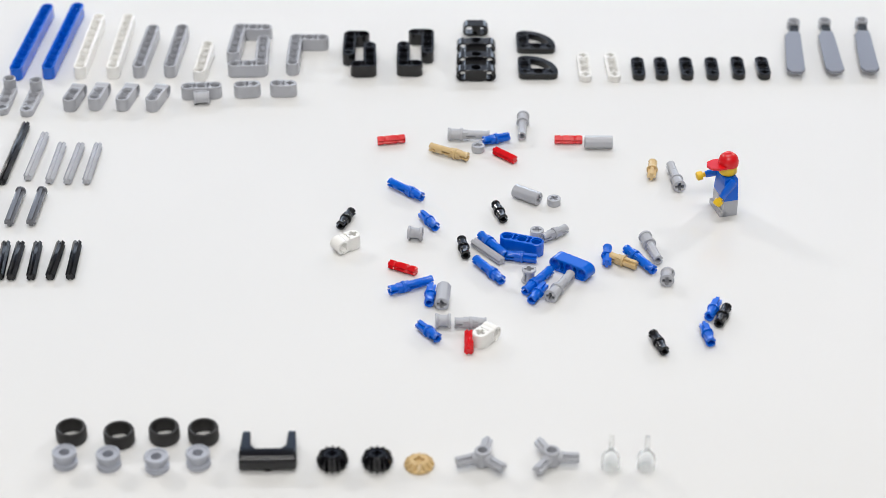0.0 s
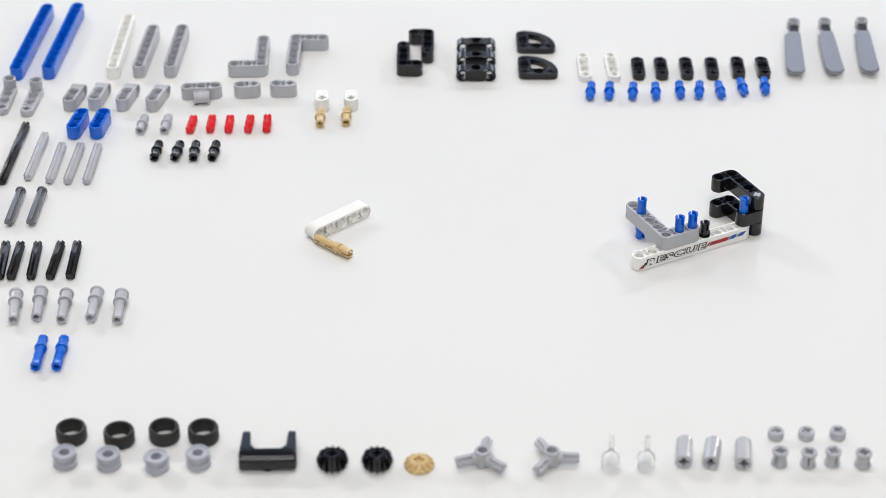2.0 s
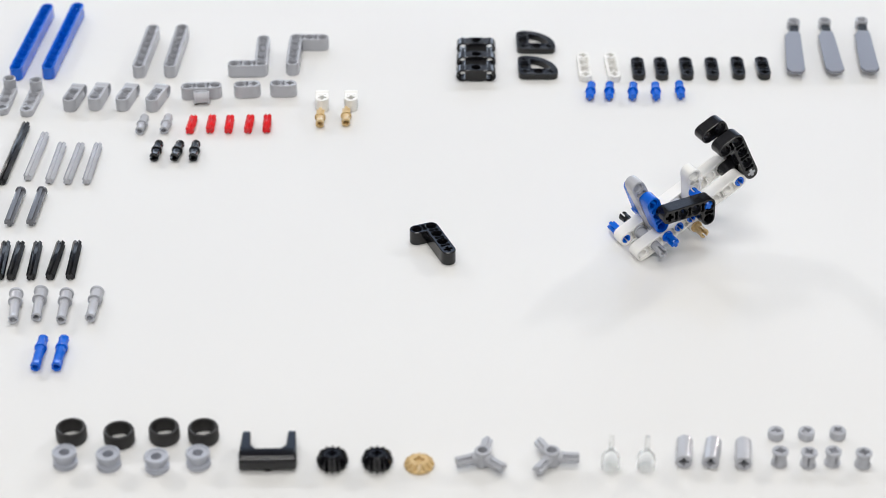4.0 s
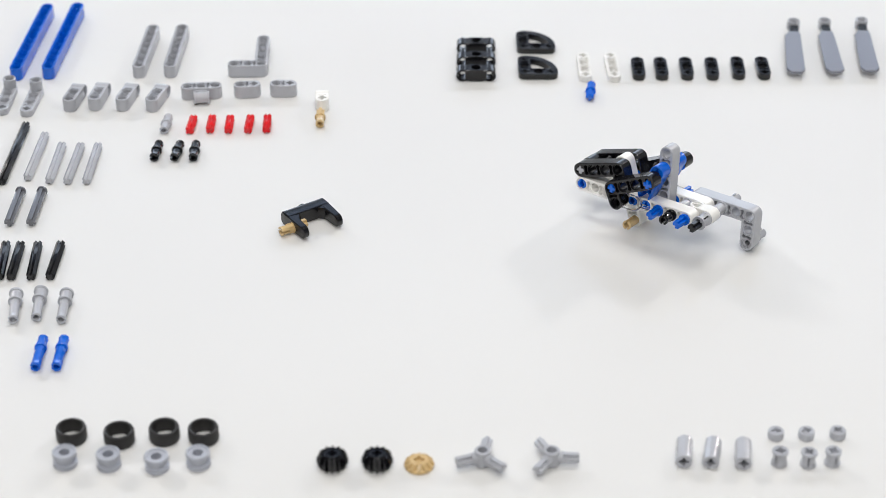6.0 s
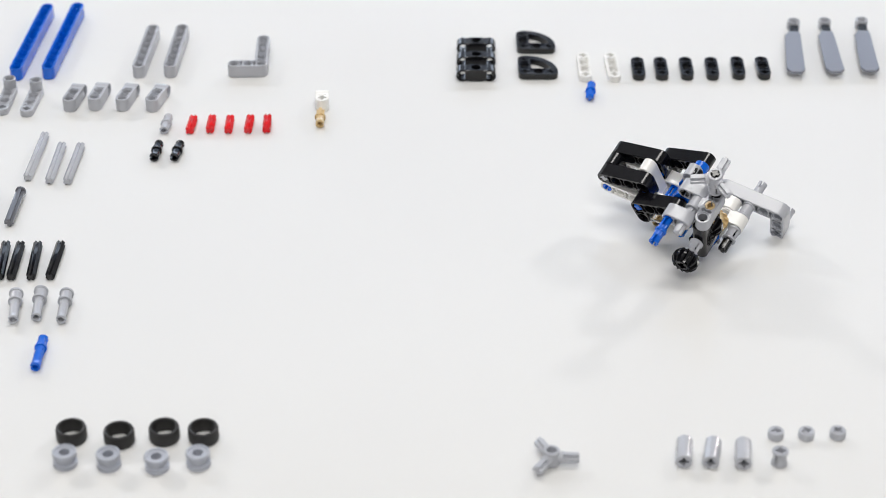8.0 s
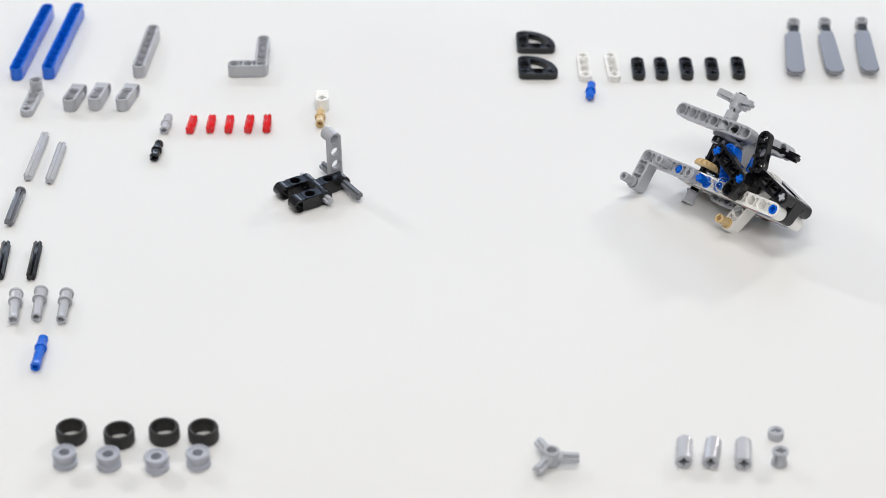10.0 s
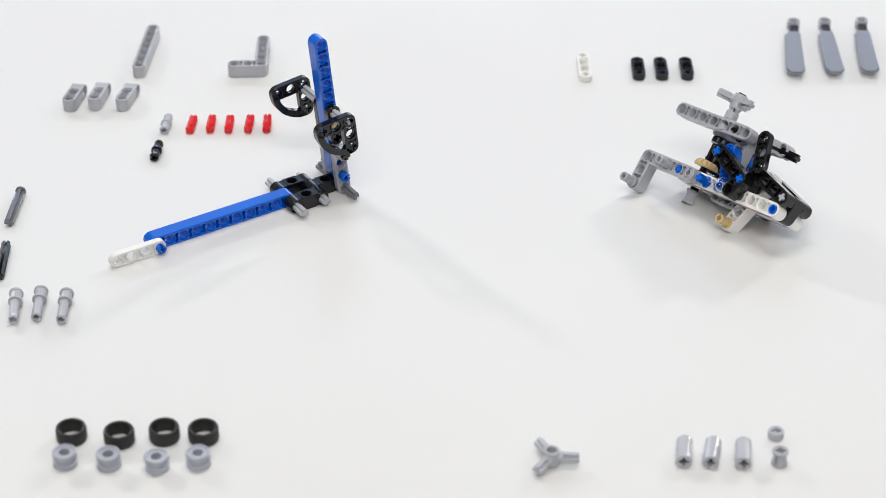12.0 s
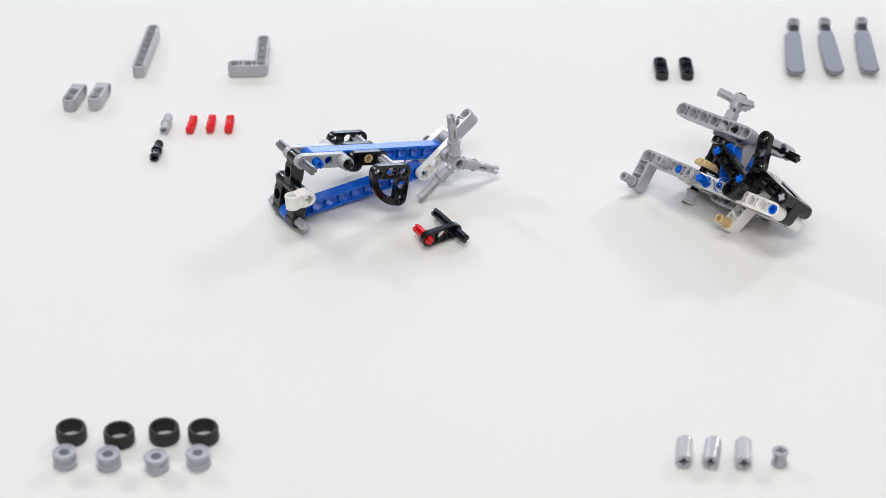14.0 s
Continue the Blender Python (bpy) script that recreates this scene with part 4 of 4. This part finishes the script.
tell(cross_block(2, "white", "small white connector block with two crosswise holes", "white connector blocks", "x"),
     (0, flat(18.3, -86.1, 3.9, 50.9)),
     (0.1, flat(-53.6, 149.2, 3.9, 92.1)),
     (5.4, flat(-94.0, 11.5, 3.9, -150.0)),
     (5.7, "body", mod(-1, 0, 1, 0, 0, 0)))
tell(pin("pin1", "pin1", "black", "black ribbed connector pin", name="friction_pin", group="black pins"),
     (0, flat(-51.9, 25.2, 3, 69)),
     (0.4, flat(-161.1, 96.5, 3, 85)))
tell(pin("pin1", "pin1", "black", "black ribbed connector pin", name="friction_pin", group="black pins"),
     (0, flat(30.3, 32.1, 3, -75)),
     (0.4, flat(-149.5, 96.5, 3, 83)),
     (8.4, "body", mod(2, 3, 0, 0, -90, 0)))
tell(pin("pin1", "pin1", "black", "black ribbed connector pin", name="friction_pin", group="black pins"),
     (0, flat(10.8, -2.9, 3, -82)),
     (0.4, flat(-139.7, 96.5, 3, 89)),
     (7.7, flat(-66.4, -14.8, 3, -48)),
     (7.8, "gears", mod(2.05, 2.3, 1.9, 0, 0, 90)))
tell(pin("pin1", "pin1", "black", "black ribbed connector pin", name="friction_pin", group="black pins"),
     (0, flat(105.7, -88.0, 3, -73)),
     (0.4, flat(-128.7, 96.5, 3, 85)),
     (2.9, flat(68.0, 29.5, 3, -56)),
     (3.4, "body", mod(1, 0, -0.6, 0, 90, 0)))
tell(pin("pin1", "pin1", "black", "black ribbed connector pin", name="friction_pin", group="black pins"),
     (0, flat(139.6, -64.9, 3, -112)),
     (0.4, flat(-117.9, 96.2, 3, 85)),
     (0.7, flat(143.7, -16.4, 3, -61)),
     (1, "body", mod(5, 0, 0.5, 0, -90, 0)))
tell(axle(8, "black", "long black axle lying on the table"),
     (0, flat(-241.1, 95.5, 2.35, 87, 0, 45)),
     (6.9, flat(-122.8, -9.6, 2.35, 28, 0, 45)),
     (7.2, "gears", mod(0.9, 1.9, 0, 0, 0, 0)))
tell(axle(6, "light grey", "light grey axle of medium length"),
     (0, flat(-227.9, 91.9, 2.35, 87, 0, 45)),
     (10.8, flat(-82.2, 18.8, 2.35, 26, 0, 45)),
     (11, "arm", mod(6, 0, 0, 0, -90, 0)))
tell(axle(5, "light grey", "light grey axle lying beside its twins", group="grey axles"),
     (0, flat(-216.0, 84.6, 2.35, 88, 0, 45)),
     (11.3, flat(-61.5, 7.3, 2.35, -59, 0, 45)),
     (11.6, "boom", mod(0, 0, 0, 0, -90, 0)))
tell(axle(5, "light grey", "light grey axle lying beside its twins", group="grey axles"),
     (0, flat(-205.7, 84.0, 2.35, 87, 0, 45)),
     (9.4, "body", mod(3.2, 3.9, 1, 0, 0, 0)))
tell(axle(5, "light grey", "light grey axle lying beside its twins", group="grey axles"),
     (0, flat(-195.5, 84.0, 2.35, 88, 0, 45)),
     (6.7, flat(-61.2, -44.0, 2.35, -51, 0, 45)),
     (6.8, "gears", mod(2.05, 0.9, 0.9, 0, 0, 90)))
tell(axle(3, "light grey", "short light grey axle"),
     (0, flat(23.3, -5.9, 2.35, -52, 0, 45)),
     (0.1, flat(-184.0, 75.5, 2.35, 88, 0, 45)),
     (1.5, flat(22.0, -27.7, 2.35, 26, 0, 45)),
     (1.8, "body", mod(9, 0, 1, 0, -90, 0)),
     (4.4, "body", mod(8.2, 0.97, 1, 0, -90, 0)))
tell(axle(4, "dark grey", "dark grey axle with a round stop end", True, group="stop axles"),
     (0, flat(-230.9, 37.0, 2.7, 88)),
     (12.7, flat(-71.1, -28.0, 2.7, -68)),
     (12.8, "fin", mod(2, 0, 0.6, 0, 90, 0)))
tell(axle(4, "dark grey", "dark grey axle with a round stop end", True, group="stop axles"),
     (0, flat(-219.3, 37.3, 2.7, 88)),
     (6.1, flat(-114.3, -1.9, 2.7, -47)),
     (6.3, flat(-56.5, 10.3, 4, -49)),
     (6.4, "gears", mod(0, -0.25, 0, 0, 0, 90)))
tell(axle(4, "black", "short black axle lying in a row", group="black axles"),
     (0, flat(-228.5, -14.1, 2.35, 93, 0, 45)),
     (13.7, flat(-124.6, 1.1, 2.35, -45, 0, 45)),
     (14, flat(3.7, 15.5, 4.8, -59)))
tell(axle(4, "black", "short black axle lying in a row", group="black axles"),
     (0, flat(-221.7, -14.4, 2.35, 90, 0, 45)),
     (9.2, "body", mod(5.35, 1.85, 1, 0, -90, 0)))
tell(axle(4, "black", "short black axle lying in a row", group="black axles"),
     (0, flat(-212.0, -14.4, 2.35, 92, 0, 45)),
     (10.1, "arm", mod(3, 0, 0, 0, -90, 0)))
tell(axle(4, "black", "short black axle lying in a row", group="black axles"),
     (0, flat(-201.2, -14.1, 2.35, 88, 0, 45)),
     (9.4, flat(-16.1, 7.6, 2.35, 32, 0, 45)),
     (9.5, "body", mod(5.0, 3.9, 1.2, 0, 0, -3)))
tell(axle(4, "black", "short black axle lying in a row", group="black axles"),
     (0, flat(-191.7, -13.8, 2.35, 91, 0, 45)),
     (5.2, flat(-70.0, 19.8, 2.35, 27, 0, 45)),
     (5.5, flat(-76.8, 17.0, 2.35, 24, 0, 45)),
     (5.7, "body", mod(-1, 0, 0.6, 0, -90, 0)))
tell(pin("bush1", "pin2", "light grey", "long light grey pin with a ringed bush end", name="bush_pin", group="grey bush pins"),
     (0, flat(10.6, 113.8, 3.6, -3.3)),
     (0.2, flat(-215.2, -53.9, 3.6, -84.7)),
     (13.3, flat(-133.0, -2.8, 3.6, 132.6)),
     (13.4, "rotor", pose(0, 0, 0, 240, 0, 0) @ pose(0, 1.55 * M, 0, 0, 0, 90)))
tell(pin("bush1", "pin2", "light grey", "long light grey pin with a ringed bush end", name="bush_pin", group="grey bush pins"),
     (0, flat(45.8, 127.4, 3.6, -93.6)),
     (0.2, flat(-203.3, -51.9, 3.6, -87.3)),
     (13.2, "rotor", pose(0, 0, 0, 120, 0, 0) @ pose(0, 1.55 * M, 0, 0, 0, 90)))
tell(pin("bush1", "pin2", "light grey", "long light grey pin with a ringed bush end", name="bush_pin", group="grey bush pins"),
     (0, flat(108.1, -0.7, 3.6, -77.4)),
     (0.2, flat(-190.2, -53.9, 3.6, -88.7)),
     (13.1, "rotor", pose(0, 0, 0, 0, 0, 0) @ pose(0, 1.55 * M, 0, 0, 0, 90)))
tell(pin("bush1", "pin2", "light grey", "long light grey pin with a ringed bush end", name="bush_pin", group="grey bush pins"),
     (0, flat(57.9, -42.8, 3.6, 61.1)),
     (0.2, flat(-175.3, -52.4, 3.6, -91.3)),
     (5.2, flat(-45.6, 36.2, 3.6, 13.4)),
     (5.5, flat(-59.4, 29.9, 3.6, 35.1)),
     (5.7, "body", mod(-1, 0, 2.5, 0, -90, 0)))
tell(pin("bush1", "pin2", "light grey", "long light grey pin with a ringed bush end", name="bush_pin", group="grey bush pins"),
     (0, flat(128.3, 64.3, 3.6, 97.1)),
     (0.2, flat(-162.3, -54.4, 3.6, -89.1)),
     (2.3, flat(-70.3, 7.0, 3.6, 122.5)),
     (2.5, "body", mod(1, 0, 1.5, 0, -90, 0)))
tell(pin("pin2", "pin1", "blue", "long blue connector pin with a split end", name="long_pin", group="long blue pins"),
     (0, flat(-17.2, 52.3, 3, -41.6)),
     (0.2, flat(-196.3, -92.8, 3, 89.5)),
     (10.2, flat(-96.2, -34.0, 4, -56)),
     (10.4, "arm", mod(1, 0, 0.5, 0, -90, 0)))
tell(pin("pin2", "pin1", "blue", "long blue connector pin with a split end", name="long_pin", group="long blue pins"),
     (0, flat(24.3, 2.4, 3, 124.3)),
     (0.2, flat(-186.1, -92.8, 3, 89.0)),
     (7.8, flat(-123.4, 54.1, 3, -60)),
     (7.9, "gears", mod(2.05, -1.9, 1.9, 0, 0, -90)),
     (8.2, "gears", mod(2.05, -1.0, 1.9, 0, 0, -90)),
     (8.8, "gears", mod(2.05, -0.1, 1.9, 0, 0, -90)))
tell(pin("pin2", "pin1", "blue", "long blue connector pin with a split end", name="long_pin", group="long blue pins"),
     (0, flat(25.8, -27.4, 3, -56.4)),
     (0.2, flat(-175.7, -92.8, 3, 90.3)),
     (1.3, "body", mod(2, 3, 0.5, 0, 90, 0)),
     (4.4, "body", mod(2.37, 2.54, 0.5, 0, 90, 0)))
tell(pin("pin2", "pin1", "blue", "long blue connector pin with a split end", name="long_pin", group="long blue pins"),
     (0, flat(-20.1, -39.8, 3, -155.9)),
     (0.2, flat(-165.0, -93.8, 3, 85.3)),
     (0.8, flat(148.8, -10.5, 3, -62.7)),
     (1, "body", mod(8, 0, 0.5, 0, 90, 0)))
tell(pin("pin2", "pin1", "blue", "long blue connector pin with a split end", name="long_pin", group="long blue pins"),
     (0, flat(99.9, -11.1, 3, 122.3)),
     (0.2, flat(-154.5, -94.2, 3, 91.4)),
     (0.7, flat(131.6, -23.2, 3, -60.5)),
     (0.9, "body", mod(4, 0, 0.5, 0, 90, 0)))
tell(pin("pin2", "pin1", "blue", "long blue connector pin with a split end", name="long_pin", group="long blue pins"),
     (0, flat(46.1, -37.3, 3, -125.3)),
     (0.2, flat(-143.4, -94.7, 3, 87.4)),
     (0.6, flat(127.1, -27.4, 3, -58.3)),
     (0.8, "body", mod(3, 0, 0.5, 0, 90, 0)))
tell(tyre("small black rubber tyre lying flat", "rubber tyres"), (0, flat(-171.4, -160.4, 3.6, 0, 90)))
tell(tyre("small black rubber tyre lying flat", "rubber tyres"), (0, flat(-149.1, -162.5, 3.6, 0, 90)))
tell(tyre("small black rubber tyre lying flat", "rubber tyres"), (0, flat(-128.6, -160.0, 3.6, 0, 90)))
tell(tyre("small black rubber tyre lying flat", "rubber tyres"), (0, flat(-110.5, -160.4, 3.6, 0, 90)))
tell(wheel("light grey wheel hub lying flat", "wheel hubs"), (0, flat(-171.6, -179.0, 3.9, 0, 90)))
tell(wheel("light grey wheel hub lying flat", "wheel hubs"), (0, flat(-151.7, -180.2, 3.9, 0, 90)))
tell(wheel("light grey wheel hub lying flat", "wheel hubs"), (0, flat(-129.6, -181.9, 3.9, 0, 90)))
tell(wheel("light grey wheel hub lying flat", "wheel hubs"), (0, flat(-111.1, -179.4, 3.9, 0, 90)))
tell(fork("black fork-shaped frame with two arms"),
     (0, flat(-79.4, -181.2, 4.1, 1)),
     (5.9, "gears", mod(0, 0, 0, 0, 0, 0)))
tell(gear("black", "black plastic gear with twelve teeth", group="black gears"),
     (0, flat(-50.1, -180.6, 3.9, 0, 90)),
     (6.2, flat(-116.6, -7.1, 6.8, -35)),
     (6.3, flat(-58.6, 7.0, 6.8, -35)),
     (6.4, "gears", mod(0, 1.15, 0, 0, 0, 90)))
tell(gear("black", "black plastic gear with twelve teeth", group="black gears"),
     (0, flat(-29.8, -180.6, 3.9, 0, 90)),
     (6.4, flat(-99.3, 67.8, 4.3, 0, 90)),
     (6.6, "gears", mod(0.4, -2.2, 0, 0, 0, 90)))
tell(gear("tan", "tan plastic gear with twelve teeth", False),
     (0, flat(-10.8, -180.3, 2, 0, -90)),
     (7.3, flat(-52.3, 4.0, 2, 0, -90)),
     (7.4, "gears", mod(-0.5, 1.9, 0, 0, 0, 0)))
tell(hub("light grey rotor hub with three axle arms", "rotor hubs"),
     (0, flat(17.9, -178.9, 4.4, -12, -90)),
     (7, flat(-161.3, -8.0, 4.4, 20, -90)),
     (7.1, "gears", mod(4.3, 1.9, 0, 0, 0, 0)),
     (8.8, "gears", mod(4.3, 1.9, 0, 75, 0, 0)))
tell(hub("light grey rotor hub with three axle arms", "rotor hubs"),
     (0, flat(49.2, -178.9, 4.4, 26, -90)),
     (13, "rotor", mod(0, 0, 0)))
tell(clear_cone("clear plastic piece with a thin tip standing upright", "clear stems"),
     (0, flat(75.9, -181.5, 0, 0, -90)),
     (4.6, "body", mod(4.3, 0.15, -0.95, 0, 0, 180)))
tell(clear_cone("clear plastic piece with a thin tip standing upright", "clear stems"),
     (0, flat(92.1, -181.5, 0, 0, -90)),
     (4.6, "body", mod(4.3, 0.15, 2.95, 0, 0, 180)))
tell(tube("light grey axle joiner lying on its side", "axle joiners"),
     (0, flat(45.6, 48.4, 3.6, -35)),
     (0.1, flat(110.0, -174.1, 3.6, -97)))
tell(tube("light grey axle joiner lying on its side", "axle joiners"),
     (0, flat(-0.1, -48.5, 3.6, -94)),
     (0.1, flat(122.6, -174.7, 3.6, -101)))
tell(tube("light grey axle joiner lying on its side", "axle joiners"),
     (0, flat(88.0, 104.9, 3.6, 0)),
     (0.1, flat(136.8, -175.3, 3.6, -96)))
tell(bushing("thin light grey half bushing lying flat", False, "half bushings"),
     (0, flat(19.8, 101.3, 2, 10, 90)),
     (0.2, flat(153.8, -159.2, 2, 0, 90)),
     (12.7, flat(-125.3, 27.3, 2, 0, 90)),
     (13, "fin", mod(2, 0, 1.3, 0, -90, 0)))
tell(bushing("thin light grey half bushing lying flat", False, "half bushings"),
     (0, flat(60.1, 44.5, 2, 30, 90)),
     (0.2, flat(167.9, -159.2, 2, 20, 90)),
     (8.6, "body", mod(0, 3, 1, 0, 0, 90)))
tell(bushing("thin light grey half bushing lying flat", False, "half bushings"),
     (0, flat(49.7, 12.8, 2, 0, 90)),
     (0.2, flat(182.5, -158.8, 2, 40, 90)),
     (8.2, flat(146.7, -9.0, 2, 0, 90)),
     (8.4, "body", mod(0, 5, 1, 0, 0, 90)))
tell(bushing("light grey bushing standing upright", True, "bushings"),
     (0, flat(-14.6, 9.6, 3.7, -9)),
     (0.2, flat(152.9, -178.6, 3.9, 0, 90)))
tell(bushing("light grey bushing standing upright", True, "bushings"),
     (0, flat(44.0, -30.3, 3.9, 0, 90)),
     (0.2, flat(165.9, -179.4, 3.9, 30, 90)),
     (7, flat(-82.8, -20.4, 3.9, 0, 90)),
     (7.2, "gears", mod(3.4, 1.9, 0, 0, 0, 0)))
tell(bushing("light grey bushing standing upright", True, "bushings"),
     (0, flat(0.1, -70.8, 3.7, 0)),
     (0.2, flat(177.0, -178.6, 3.9, 60, 90)),
     (6.3, flat(-90.1, 55.5, 3.9, 0, 90)),
     (6.5, "gears", mod(0.3, -1.1, 0, 0, 0, 90)),
     (8.8, "body", mod(0, -1.2, 1, 0, 0, 90)))
tell(bushing("light grey bushing standing upright", True, "bushings"),
     (0, flat(114.8, -31.6, 3.7, -98)),
     (0.2, flat(190.6, -179.8, 3.9, 90, 90)),
     (5.5, flat(-113.5, -3.3, 3.9, 0, 90)),
     (5.8, "body", mod(-1, 0, 0, 0, -90, 0)))
tell(axle(4, "light grey", "light grey axle waiting at the end of a row"),
     (0, flat(-265.1, 84.0, 2.35, 90, 0, 45)),
     (9.8, "chain", mod(2, 0, 0, 0, -90, 0)))
tell(axle(5, "dark grey", "dark grey axle waiting at the end of a row"),
     (0, flat(-244.9, 38.8, 2.35, 91, 0, 45)),
     (9.9, "chain", mod(4, 0, 0, 0, -90, 0)))
tell(figure("small toy figure in blue jacket and red cap"),
     (0, flat(152.2, 39.6, 0, -75)),
     (0.5, flat(760, -60, 0, -62)))


def motions():
    """Each piece lies still, is moved in an instant, and from then on goes with the model that it has joined."""
    for ob, events in STORY:
        steps = []
        for i, event in enumerate(events):
            end = events[i + 1][0] if i + 1 < len(events) else 99
            if len(event) == 2:
                steps.append((event[0], event[1]))
            else:
                t0, model, local = event
                stays = [(t, m) for t, m in MODELS[model]]
                now = [m for t, m in stays if t <= t0 + 0.001] or [stays[0][1]]
                steps.append((t0, now[-1] @ local))
                steps += [(t, m @ local) for t, m in stays if t0 + 0.001 < t < end - 0.001]
        rows = [(0.0, steps[0][1])]
        for (_, a), (t, b) in zip(steps, steps[1:]):
            qa, qb = a.to_quaternion(), b.to_quaternion()
            turn = math.degrees(qa.rotation_difference(qb).angle)
            turn = min(turn, 360 - turn)
            n = max(1, math.ceil(turn / 80))
            for k in range(n + 1):
                w = k / n
                rows.append((t - (n - k) / FPS, Matrix.LocRotScale(a.translation.lerp(b.translation, w), qa.slerp(qb, w), None)))
        rows.append((14.0, steps[-1][1]))
        tidy = []
        for t, m in rows:
            if tidy and frame(t) <= frame(tidy[-1][0]):
                tidy[-1] = (tidy[-1][0], m)
            else:
                tidy.append((t, m))
        walk(ob, tidy)


motions()
